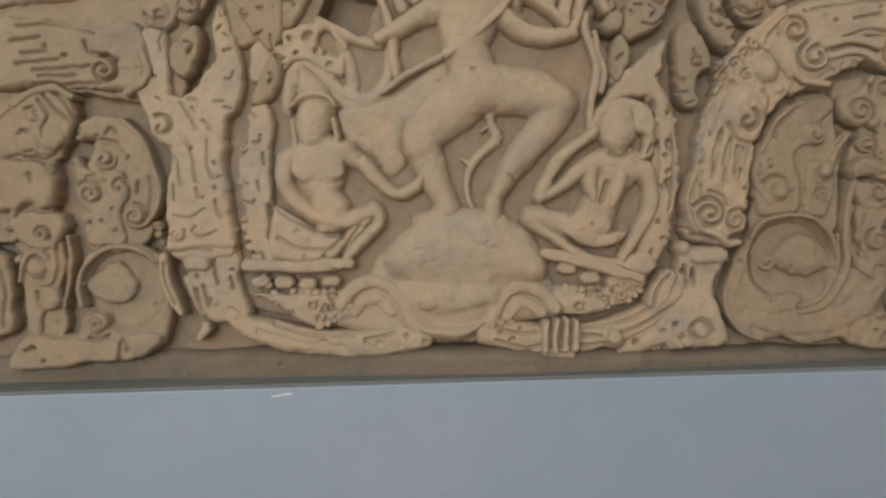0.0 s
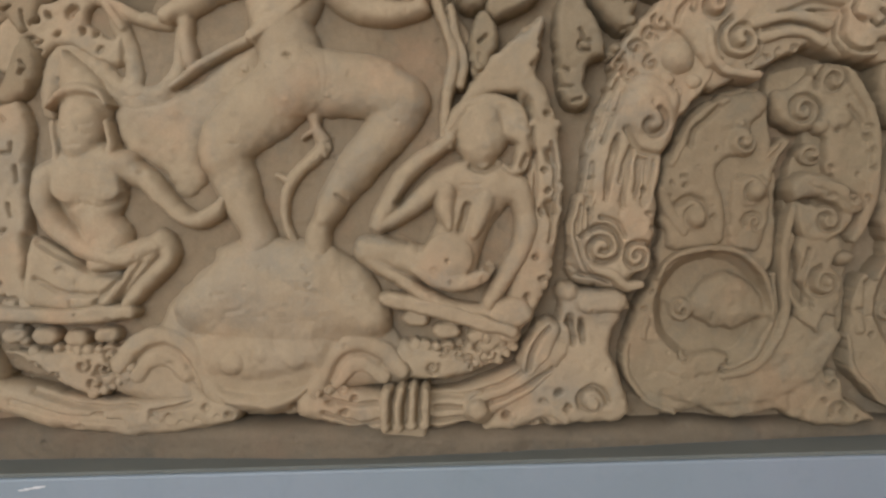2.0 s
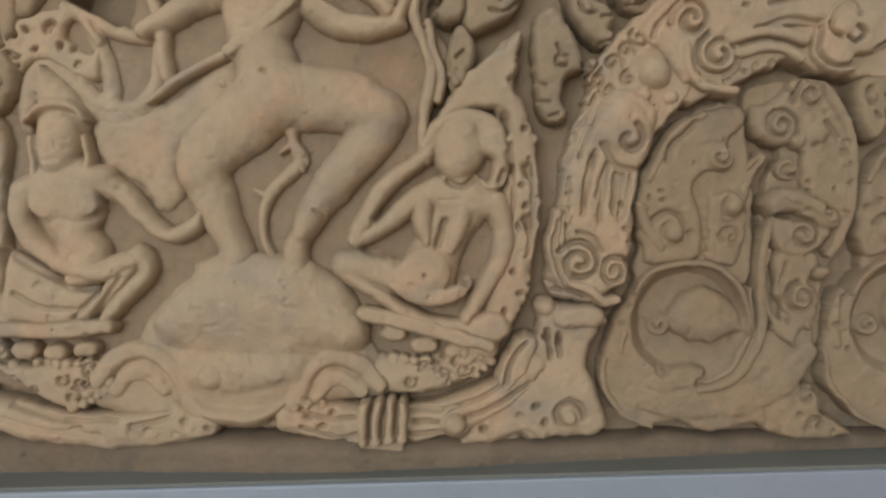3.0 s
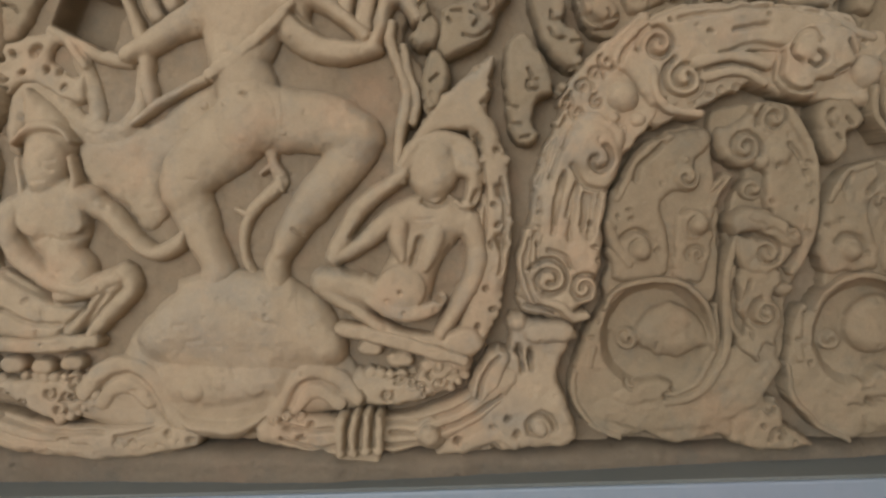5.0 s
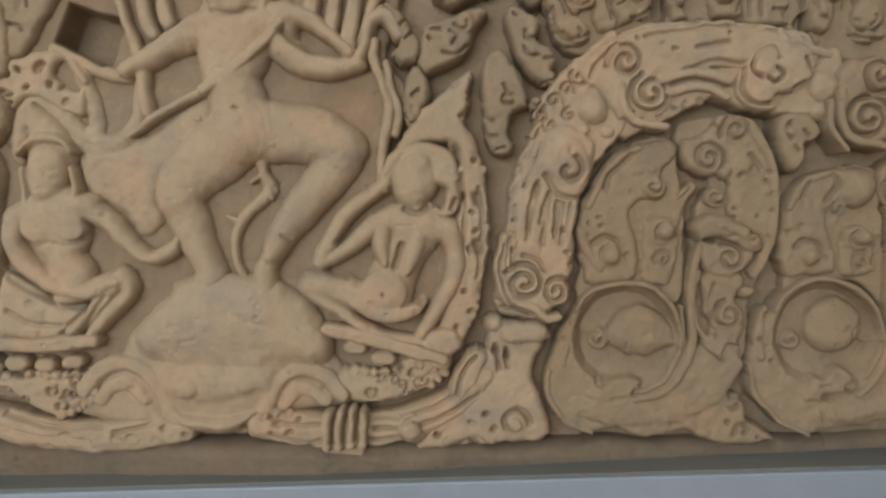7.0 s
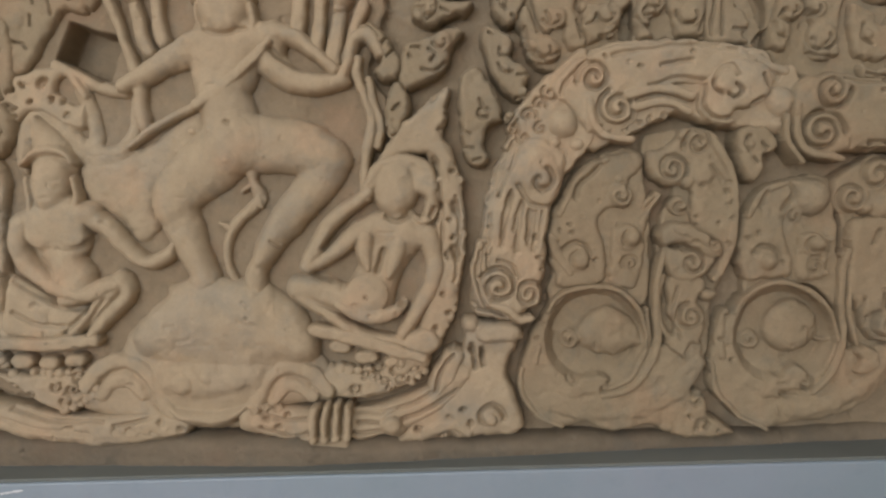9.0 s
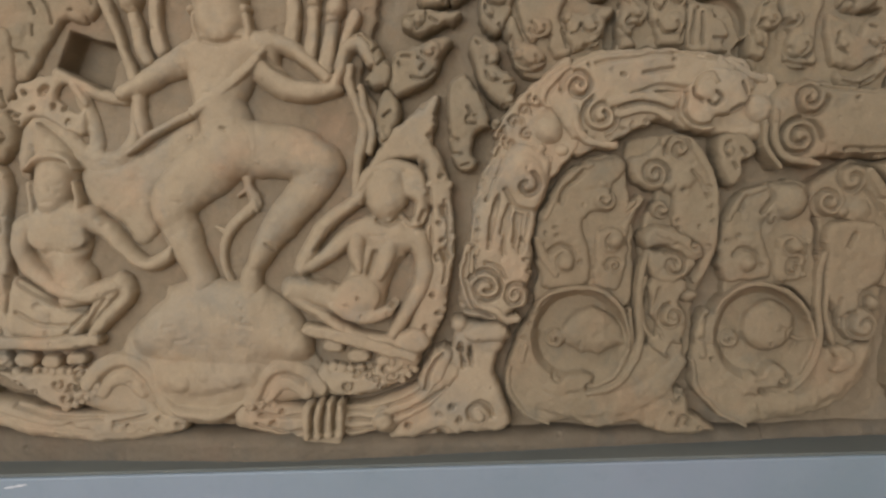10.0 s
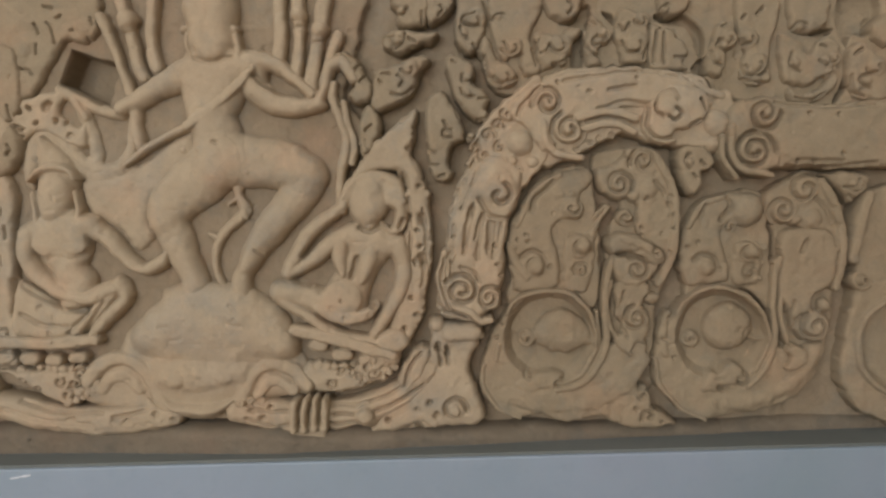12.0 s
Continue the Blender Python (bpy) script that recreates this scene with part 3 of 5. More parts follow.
cloud.cut(((-0.255, 1.671), (-0.179, 1.642), (-0.208, 1.572), (-0.285, 1.609)), -200, 1, smooth=False)
cloud.done(relief)
upper = Carving("leaf_screen")
upper.fill(((-0.434, 1.800), (-0.224, 1.795), (-0.203, 1.716), (-0.230, 1.682), (-0.265, 1.683), (-0.292, 1.649), (-0.326, 1.600), (-0.367, 1.581), (-0.450, 1.563)), 28, 14)
upper.cut(((-0.255, 1.671), (-0.179, 1.642), (-0.208, 1.572), (-0.285, 1.609)), -200, 1, smooth=False)
upper.grooves((((-0.298, 1.718), (-0.291, 1.708), (-0.285, 1.681)), ((-0.320, 1.717), (-0.316, 1.697)), ((-0.353, 1.671), (-0.343, 1.671), (-0.345, 1.681)), ((-0.320, 1.682), (-0.320, 1.666)), ((-0.350, 1.640), (-0.335, 1.636), (-0.329, 1.628)), ((-0.254, 1.703), (-0.244, 1.706), (-0.238, 1.720)), ((-0.280, 1.727), (-0.273, 1.732)), ((-0.228, 1.688), (-0.222, 1.681)), ((-0.210, 1.683), (-0.204, 1.682)), ((-0.220, 1.722), (-0.218, 1.711)), ((-0.302, 1.749), (-0.289, 1.744)), ((-0.371, 1.609), (-0.360, 1.591)), ((-0.274, 1.656), (-0.284, 1.628)),), 2.4, 8)
upper.bead(((-0.235, 1.709), (-0.343, 1.673)), 15, 8, 24)
upper.done(relief, NICHE_STONE)

# plates behind the leaves that tie pillar, arch and niches together
plate = Carving("arch_plate")
plate.fill(((0.415, 1.394), (0.438, 1.444), (0.455, 1.505), (0.485, 1.542), (0.523, 1.575), (0.578, 1.608), (0.591, 1.480), (0.561, 1.423), (0.520, 1.397), (0.465, 1.413)), 38, 8)
for q, r in ((((0.479, 1.502),), 13), (((0.517, 1.536),), 15), (((0.500, 1.480),), 11), (((0.472, 1.465),), 11), (((0.497, 1.519),), 12), (((0.456, 1.481),), 10), (((0.552, 1.545),), 14)):
    plate.curl(q, r, 1.1, random.uniform(0, 360), 1, 3, 9, 36)
plate.grooves((((0.442, 1.444), (0.423, 1.399)), ((0.454, 1.458), (0.439, 1.426)), ((0.466, 1.443), (0.453, 1.418)), ((0.463, 1.493), (0.448, 1.468)), ((0.488, 1.457), (0.478, 1.443))), 3, 9)
plate.done(relief)
plate = Carving("arch_plate")
plate.fill(((0.523, 1.569), (0.578, 1.604), (0.667, 1.621), (0.839, 1.606), (0.876, 1.572), (0.914, 1.566), (0.914, 1.433), (0.877, 1.464), (0.815, 1.473), (0.765, 1.484), (0.716, 1.497), (0.666, 1.476), (0.626, 1.457), (0.571, 1.441), (0.541, 1.441)), 34, 8)
plate.lobes(((0.636, 1.477), (0.676, 1.493), (0.726, 1.499)), 17, 9, 30).lobes(((0.849, 1.583), (0.876, 1.557), (0.904, 1.547)), 16, 10, 34)
plate.done(relief)
for outline, h in ((((0.526, 1.341), (0.557, 1.406), (0.608, 1.442), (0.661, 1.441), (0.674, 1.368), (0.680, 1.317), (0.673, 1.189), (0.616, 1.216), (0.544, 1.209), (0.513, 1.192), (0.517, 1.269)), 13), (((0.836, 1.283), (0.850, 1.349), (0.882, 1.386), (0.966, 1.394), (0.983, 1.331), (0.993, 1.172), (0.952, 1.211), (0.908, 1.220), (0.861, 1.209), (0.832, 1.186)), 13),
                   (((0.669, 1.463), (0.727, 1.475), (0.782, 1.446), (0.817, 1.386), (0.823, 1.305), (0.807, 1.254), (0.783, 1.193), (0.779, 1.111), (0.751, 1.083), (0.707, 1.113), (0.694, 1.257), (0.698, 1.328), (0.717, 1.386), (0.679, 1.409)), 8),
                   (((0.989, 1.387), (1.041, 1.415), (1.086, 1.402), (1.119, 1.349), (1.123, 1.278), (1.107, 1.208), (1.095, 1.126), (1.061, 1.075), (1.018, 1.076), (0.999, 1.210), (0.994, 1.311)), 8),
                   (((1.152, 1.383), (1.271, 1.396), (1.276, 1.203), (1.155, 1.221), (1.135, 1.277)), 18),
                   (((-0.735, 1.325), (-0.688, 1.425), (-0.626, 1.386), (-0.602, 1.301), (-0.610, 1.227), (-0.639, 1.187), (-0.735, 1.189)), 13), (((-1.058, 1.481), (-0.824, 1.486), (-0.761, 1.453), (-0.773, 1.369), (-0.793, 1.337), (-0.795, 1.210), (-0.780, 1.081), (-0.791, 1.016), (-0.856, 1.018), (-0.880, 1.201), (-1.076, 1.151)), 16)):
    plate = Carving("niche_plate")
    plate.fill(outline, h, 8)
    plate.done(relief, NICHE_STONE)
plate = Carving("leaf_screen")
plate.fill(((0.485, 1.799), (1.232, 1.781), (1.238, 1.546), (0.919, 1.555), (0.859, 1.594), (0.770, 1.616), (0.620, 1.610), (0.519, 1.573), (0.476, 1.623)), 17, 7)
for hole in (((1.101, 1.731), (1.166, 1.744), (1.171, 1.685), (1.146, 1.660), (1.123, 1.661), (1.109, 1.618), (1.118, 1.579), (1.101, 1.549), (1.093, 1.554), (1.117, 1.628), (1.095, 1.677)), ((0.634, 1.679), (0.654, 1.676), (0.650, 1.619), (0.630, 1.620)), ((0.780, 1.710), (0.824, 1.709), (0.859, 1.683), (0.869, 1.643), (0.855, 1.634), (0.834, 1.679), (0.785, 1.693)),
             ((0.841, 1.613), (0.869, 1.634), (0.874, 1.604), (0.859, 1.598)), ((0.599, 1.703), (0.633, 1.702), (0.651, 1.725), (0.666, 1.725), (0.662, 1.683), (0.620, 1.693)), ((0.682, 1.717), (0.705, 1.706), (0.702, 1.689)), ((1.042, 1.671), (1.087, 1.677), (1.082, 1.664), (1.053, 1.663))):
    plate.cut(hole, -14, 4)
plate.done(relief, NICHE_STONE)
plate = Carving("leaf_screen")
plate.fill(((-1.047, 1.705), (-0.508, 1.692), (-0.533, 1.583), (-0.537, 1.490), (-0.570, 1.448), (-0.697, 1.470), (-0.824, 1.486), (-1.058, 1.481)), 18, 7)
plate.done(relief, NICHE_STONE)

# the beaded oval border: canopies over the attendants and the strips at both sides
border = Carving("beaded_border")
border.fill(((0.356, 1.552), (0.330, 1.540), (0.298, 1.514), (0.265, 1.485), (0.238, 1.448), (0.219, 1.408), (0.240, 1.418), (0.276, 1.441), (0.316, 1.440), (0.337, 1.416), (0.345, 1.386), (0.360, 1.415), (0.358, 1.445), (0.343, 1.475), (0.353, 1.504)), 38, 14)
border.stroke(((0.336, 1.446), (0.349, 1.386), (0.351, 1.315), (0.345, 1.245), (0.330, 1.188), (0.308, 1.138), (0.266, 1.093)), (22, 26, 26, 26, 26, 24, 16), 34, flat=6.0)
border.beads_along(((0.367, 1.400), (0.368, 1.335), (0.366, 1.275), (0.358, 1.219), (0.345, 1.176), (0.326, 1.139), (0.303, 1.106), (0.274, 1.081), (0.241, 1.059)), 15, 9, 30)
border.pit(((0.356, 1.528), (0.352, 1.504), (0.347, 1.483), (0.360, 1.455), (0.366, 1.427), (0.355, 1.415)), 5, 12).pit(((0.328, 1.426), (0.329, 1.411), (0.325, 1.298), (0.326, 1.276), (0.336, 1.358), (0.350, 1.336), (0.347, 1.276), (0.339, 1.215), (0.331, 1.246), (0.355, 1.306), (0.345, 1.185), (0.321, 1.155), (0.353, 1.516), (0.337, 1.483), (0.327, 1.532)), 5, 11)
border.grooves((((0.337, 1.396), (0.339, 1.326), (0.333, 1.246)), ((0.363, 1.375), (0.365, 1.305), (0.357, 1.235))), 3, 8)
border.grooves((((0.325, 1.433), (0.330, 1.413)), ((0.334, 1.360), (0.329, 1.339)), ((0.329, 1.289), (0.330, 1.265)), ((0.272, 1.416), (0.276, 1.404)), ((0.359, 1.361), (0.361, 1.350)), ((0.358, 1.288), (0.361, 1.276))), 6, 22)
border.done(relief)
border = Carving("beaded_border")
border.fill(((-0.417, 1.445), (-0.384, 1.451), (-0.372, 1.423), (-0.376, 1.378), (-0.379, 1.326), (-0.377, 1.274), (-0.374, 1.222), (-0.377, 1.145), (-0.402, 1.133), (-0.422, 1.165), (-0.433, 1.213), (-0.438, 1.265), (-0.442, 1.307), (-0.441, 1.357), (-0.426, 1.375), (-0.425, 1.416)), 34, 13)
border.fill(((-0.360, 1.491), (-0.334, 1.534), (-0.292, 1.545), (-0.259, 1.522), (-0.246, 1.478), (-0.207, 1.442), (-0.245, 1.431), (-0.273, 1.458), (-0.306, 1.484), (-0.333, 1.466), (-0.345, 1.423), (-0.363, 1.444)), 20, 16, power=1.8)
border.grooves((((-0.418, 1.433), (-0.407, 1.424)), ((-0.411, 1.377), (-0.401, 1.377), (-0.400, 1.391)), ((-0.441, 1.357), (-0.435, 1.350), (-0.428, 1.361)), ((-0.436, 1.309), (-0.424, 1.302)), ((-0.433, 1.269), (-0.421, 1.263), (-0.413, 1.269)), ((-0.437, 1.228), (-0.428, 1.232)), ((-0.436, 1.198), (-0.423, 1.194)), ((-0.424, 1.169), (-0.401, 1.170), (-0.397, 1.158)), ((-0.407, 1.306), (-0.404, 1.289)), ((-0.395, 1.358), (-0.394, 1.337)),), 2.5, 8)
border.groove(((-0.384, 1.258), (-0.381, 1.226), (-0.385, 1.201)), 6.5, 24)
border.beads_along(((-0.435, 1.221), (-0.422, 1.169), (-0.402, 1.126), (-0.364, 1.075), (-0.290, 1.031)), 20, 9, 31).lobes(((-0.428, 1.367), (-0.438, 1.328), (-0.437, 1.280), (-0.433, 1.232)), 40, 9, 36)
border.done(relief)
strand = Carving("tendril")
strand.stroke(((0.210, 1.597), (0.207, 1.567), (0.218, 1.533), (0.229, 1.498), (0.220, 1.458), (0.213, 1.418), (0.209, 1.378)), (9, 10, 9, 10, 9, 10, 7), 34)
strand.stroke(((0.225, 1.567), (0.232, 1.527), (0.243, 1.492), (0.234, 1.458)), (7, 8, 8, 7), 30)
strand.done(relief)
# garland below the oval
garland = Carving("garland", "thick carved garland swinging below the oval panel")
garland.stroke(((-0.465, 1.058), (-0.426, 1.029), (-0.345, 1.007), (-0.254, 0.997), (-0.151, 1.003), (-0.100, 1.005)), (18, 24, 27, 26, 26, 18), 44)
garland.stroke(((0.012, 1.011), (0.063, 1.006), (0.123, 0.999), (0.205, 1.001), (0.266, 1.015), (0.327, 1.044), (0.368, 1.085)), (24, 30, 30, 28, 28, 26, 20), 46)
garland.grooves((((0.186, 1.020), (0.246, 1.025), (0.297, 1.042), (0.343, 1.074)), ((0.195, 1.005), (0.256, 1.008), (0.317, 1.030), (0.358, 1.057)), ((0.185, 0.989), (0.235, 0.989)), ((0.034, 1.025), (0.074, 1.011), (0.110, 1.014)), ((0.033, 1.000), (0.083, 0.986), (0.114, 0.990))), 3.5, 9)
garland.grooves((((-0.413, 1.023), (-0.343, 1.004), (-0.262, 0.994)), ((-0.382, 1.036), (-0.311, 1.018), (-0.230, 1.012)), ((-0.210, 1.004), (-0.159, 1.015), (-0.136, 1.031))), 3.5, 8)
garland.pit(((-0.206, 0.991), (-0.185, 0.998), (-0.252, 0.990), (-0.134, 1.011), (-0.292, 1.005), (0.075, 1.019), (0.059, 1.001), (0.044, 1.015), (-0.099, 1.000), (-0.012, 1.009)), 6, 12)
garland.fill(((-0.161, 1.052), (-0.126, 1.030), (-0.092, 1.001), (-0.113, 0.980), (-0.206, 0.971), (-0.257, 0.979), (-0.205, 0.995), (-0.168, 1.016)), 34, 14)
garland.lobes(((0.023, 1.029), (0.049, 1.034), (0.074, 1.026)), 14, 9, 44).lobes(((-0.193, 0.986), (-0.142, 0.993), (-0.100, 1.000)), 16, 10, 40).done(relief)
rosette = Carving("rosette")
rosette.bead(((0.251, 1.004),), 29, 56, flat=3).curl(((0.251, 1.004),), 20, 1.0, 0, 1, 3, 10).bead(((0.251, 1.004),), 15, 14, 52)
rosette.done(relief)
paw = Carving("clasp", "four-fingered clasp carved across the garland")
paw.fill(((0.118, 1.035), (0.184, 1.034), (0.181, 0.949), (0.108, 0.951)), 52, 8, smooth=False)
for a in (((0.126, 1.032), (0.122, 0.985)), ((0.144, 1.034), (0.140, 0.985)), ((0.161, 1.034), (0.158, 0.985)), ((0.178, 1.031), (0.175, 0.984))):
    paw.stroke(a, (8, 8), 14, 58)
paw.grooves((((0.135, 1.038), (0.131, 0.991)), ((0.153, 1.038), (0.149, 0.991)), ((0.170, 1.038), (0.167, 0.991))), 4, 15)
paw.done(relief)

# right pillar with its volute foot
def flutes(c, lines):
    for line in lines:
        c.groove(line, 3.5, 8)


pillar = Carving("pillar", "fluted carved pillar with a leafy head")
pillar.fill(((0.415, 1.394), (0.455, 1.452), (0.495, 1.471), (0.544, 1.441), (0.538, 1.397), (0.518, 1.343), (0.507, 1.283), (0.503, 1.233), (0.491, 1.203), (0.455, 1.168), (0.390, 1.180), (0.383, 1.225), (0.398, 1.305)), 50, 22)
flutes(pillar, (((0.452, 1.374), (0.439, 1.324), (0.435, 1.294)), ((0.470, 1.363), (0.461, 1.314), (0.458, 1.284)), ((0.485, 1.348), (0.478, 1.294)), ((0.501, 1.348), (0.490, 1.293)), ((0.447, 1.433), (0.429, 1.384)), ((0.433, 1.414), (0.414, 1.365)),
                ((0.461, 1.443), (0.449, 1.413)), ((0.414, 1.345), (0.408, 1.305))))
pillar.stroke(((0.399, 1.296), (0.392, 1.256), (0.395, 1.216), (0.411, 1.196), (0.440, 1.189), (0.460, 1.173), (0.478, 1.175)), (7, 8, 8, 8, 8, 8, 7), 12, 46)
pillar.stroke(((0.413, 1.291), (0.408, 1.246), (0.417, 1.211)), (5, 6, 6), 10, 48)
pillar.curl(((0.427, 1.228),), 32, 1.7, 150, -1, 4, 14, 58).curl(((0.477, 1.213),), 22, 1.4, 30, 1, 3.5, 12, 58)
pillar.grooves((((0.391, 1.191), (0.430, 1.184), (0.460, 1.165)), ((0.386, 1.201), (0.401, 1.190))), 3, 9)
pillar.grooves((((0.446, 1.414), (0.432, 1.373)), ((0.452, 1.381), (0.438, 1.342), (0.434, 1.307)), ((0.467, 1.366), (0.454, 1.318)), ((0.480, 1.350), (0.476, 1.302)), ((0.491, 1.347), (0.485, 1.287)), ((0.398, 1.285), (0.393, 1.242), (0.407, 1.197), (0.436, 1.179)), ((0.412, 1.304), (0.410, 1.258)), ((0.429, 1.269), (0.452, 1.261), (0.461, 1.241))), 3.2, 9)
pillar.bead(((0.493, 1.417),), 46, 60, flat=4).curl(((0.499, 1.397),), 22, 0.85, 60, -1, 4.5, 13)
pillar.groove(((0.464, 1.391), (0.481, 1.362), (0.512, 1.355), (0.530, 1.372)), 4, 10)
pillar.pit(((0.412, 1.276), (0.491, 1.274), (0.496, 1.254), (0.488, 1.304), (0.413, 1.325), (0.435, 1.448), (0.453, 1.462)), 4, 9)
pillar.done(relief)
foot_r = Carving("pillar_foot")
foot_r.fill(((0.372, 1.169), (0.400, 1.174), (0.410, 1.165), (0.460, 1.162), (0.455, 1.122), (0.441, 1.091), (0.458, 1.039), (0.469, 0.988), (0.406, 0.973), (0.304, 0.970), (0.253, 0.970), (0.295, 1.022), (0.347, 1.052), (0.358, 1.093), (0.369, 1.128)), 40, 18)
foot_r.stroke(((0.406, 1.150), (0.448, 1.151)), (20, 20), 54, flat=4)
foot_r.bead(((0.382, 1.164),), 16, 48).bead(((0.461, 1.145),), 9, 44)
foot_r.fill(((0.354, 1.131), (0.374, 1.105), (0.342, 1.054), (0.319, 1.045), (0.308, 1.070), (0.323, 1.101)), 50, 12).groove(((0.354, 1.116), (0.330, 1.086), (0.323, 1.056)), 3.5, 10)
foot_r.curl(((0.412, 1.009),), 24, 1.2, 0, 1, 4, 12, 48).bead(((0.413, 1.007),), 10, 10, 46)
foot_r.grooves((((0.384, 1.129), (0.388, 1.093)), ((0.399, 1.124), (0.401, 1.098)), ((0.346, 1.001), (0.366, 0.986), (0.381, 1.001)), ((0.326, 0.997), (0.350, 0.976))), 4, 12)
foot_r.pit(((0.384, 1.119), (0.399, 1.113), (0.367, 1.022), (0.346, 1.007), (0.330, 0.981), (0.295, 0.992), (0.305, 0.987)), 6, 14)
foot_r.stroke(((0.305, 0.987), (0.346, 0.999), (0.376, 0.985)), (14, 16, 12), 44)
foot_r.done(relief)

# left pillar, one mass with the leaves at its head
mass = Carving("pillar_crown", "carved leaf mass at the head of the pillar")
mass.fill(((-0.556, 1.469), (-0.518, 1.482), (-0.507, 1.499), (-0.492, 1.519), (-0.481, 1.537), (-0.484, 1.574), (-0.478, 1.619), (-0.463, 1.634), (-0.448, 1.608), (-0.438, 1.573), (-0.429, 1.542), (-0.424, 1.491), (-0.434, 1.443), (-0.456, 1.417), (-0.465, 1.378), (-0.564, 1.370), (-0.603, 1.395), (-0.614, 1.431), (-0.627, 1.464), (-0.653, 1.487), (-0.615, 1.517), (-0.618, 1.579), (-0.595, 1.599), (-0.566, 1.582), (-0.558, 1.526)), 42, 14)
mass.grooves((((-0.573, 1.584), (-0.577, 1.568), (-0.572, 1.549)), ((-0.469, 1.584), (-0.461, 1.590)), ((-0.465, 1.622), (-0.460, 1.610), (-0.453, 1.616)), ((-0.455, 1.575), (-0.448, 1.569)), ((-0.458, 1.545), (-0.446, 1.548)), ((-0.477, 1.537), (-0.475, 1.520)), ((-0.461, 1.495), (-0.450, 1.496), (-0.443, 1.509)), ((-0.482, 1.455), (-0.466, 1.455)), ((-0.462, 1.445), (-0.449, 1.441)), ((-0.529, 1.462), (-0.515, 1.459)), ((-0.522, 1.443), (-0.518, 1.435)), ((-0.605, 1.509), (-0.586, 1.501)), ((-0.611, 1.536), (-0.605, 1.518)), ((-0.544, 1.454), (-0.526, 1.425), (-0.515, 1.406)), ((-0.502, 1.419), (-0.493, 1.408), (-0.490, 1.383)), ((-0.585, 1.463), (-0.577, 1.459)),), 2.5, 7)
mass.curl(((-0.579, 1.409),), 24, 0.9, 120, -1, 4, 11, 52)
mass.done(relief)
pillar = Carving("pillar", "fluted carved pillar with a leafy head")
pillar.fill(((-0.567, 1.397), (-0.514, 1.410), (-0.461, 1.390), (-0.461, 1.328), (-0.455, 1.249), (-0.452, 1.165), (-0.571, 1.165), (-0.580, 1.224), (-0.582, 1.287), (-0.569, 1.351)), 46, 20)
pillar.grooves((((-0.542, 1.394), (-0.527, 1.365), (-0.518, 1.306)), ((-0.564, 1.374), (-0.552, 1.340), (-0.545, 1.301)), ((-0.495, 1.381), (-0.495, 1.339), (-0.486, 1.315), (-0.472, 1.315)), ((-0.577, 1.364), (-0.570, 1.330)), ((-0.560, 1.301), (-0.559, 1.276)), ((-0.482, 1.268), (-0.476, 1.239)), ((-0.562, 1.247), (-0.535, 1.240), (-0.503, 1.256)), ((-0.521, 1.225), (-0.528, 1.215), (-0.515, 1.204), (-0.484, 1.212)), ((-0.569, 1.175), (-0.529, 1.180), (-0.495, 1.177)), ((-0.518, 1.294), (-0.515, 1.277)),), 3.0, 6)
pillar.curl(((-0.559, 1.207),), 17, 1.0, 30, -1, 3.2, 7, 50).bead(((-0.559, 1.209),), 6, 6, 46).pit(((-0.481, 1.341), (-0.483, 1.293), (-0.509, 1.275), (-0.526, 1.369)), 4, 8)
pillar.stroke(((-0.571, 1.186), (-0.528, 1.192), (-0.455, 1.190)), (6, 7, 6), 6, 44)
pillar.done(relief)
foot_l = Carving("pillar_foot")
foot_l.fill(((-0.571, 1.178), (-0.539, 1.182), (-0.451, 1.182), (-0.441, 1.159), (-0.438, 1.117), (-0.427, 1.068), (-0.433, 1.036), (-0.479, 1.037), (-0.510, 1.046), (-0.533, 1.070), (-0.546, 1.112), (-0.549, 1.148)), 40, 16)
foot_l.stroke(((-0.532, 1.155), (-0.511, 1.155)), (18, 18), 54, flat=4).stroke(((-0.541, 1.129), (-0.530, 1.095), (-0.514, 1.061)), (10, 10, 8), 44).stroke(((-0.513, 1.034), (-0.528, 1.015)), (12, 7), 32)
foot_l.grooves((((-0.494, 1.168), (-0.490, 1.141), (-0.483, 1.117)), ((-0.527, 1.106), (-0.520, 1.078), (-0.510, 1.055)), ((-0.514, 1.112), (-0.503, 1.074)), ((-0.467, 1.067), (-0.455, 1.062), (-0.451, 1.049), (-0.466, 1.039)), ((-0.459, 1.127), (-0.456, 1.108)),), 4, 10)
foot_l.bead(((-0.457, 1.054),), 15, 48).pit(((-0.501, 1.082), (-0.526, 1.131), (-0.454, 1.142)), 5, 9)
foot_l.stroke(((-0.439, 1.045), (-0.391, 1.019), (-0.316, 0.998), (-0.219, 0.986), (-0.114, 0.998)), (14, 18, 19, 18, 14), 42)
foot_l.done(relief)
band = Carving("rope_band")
band.stroke(((-0.590, 1.166), (-0.586, 1.122), (-0.570, 1.083), (-0.558, 1.062)), (11, 12, 12, 8), 40).groove(((-0.589, 1.153), (-0.582, 1.111), (-0.566, 1.079)), 3, 8)
band.done(relief)


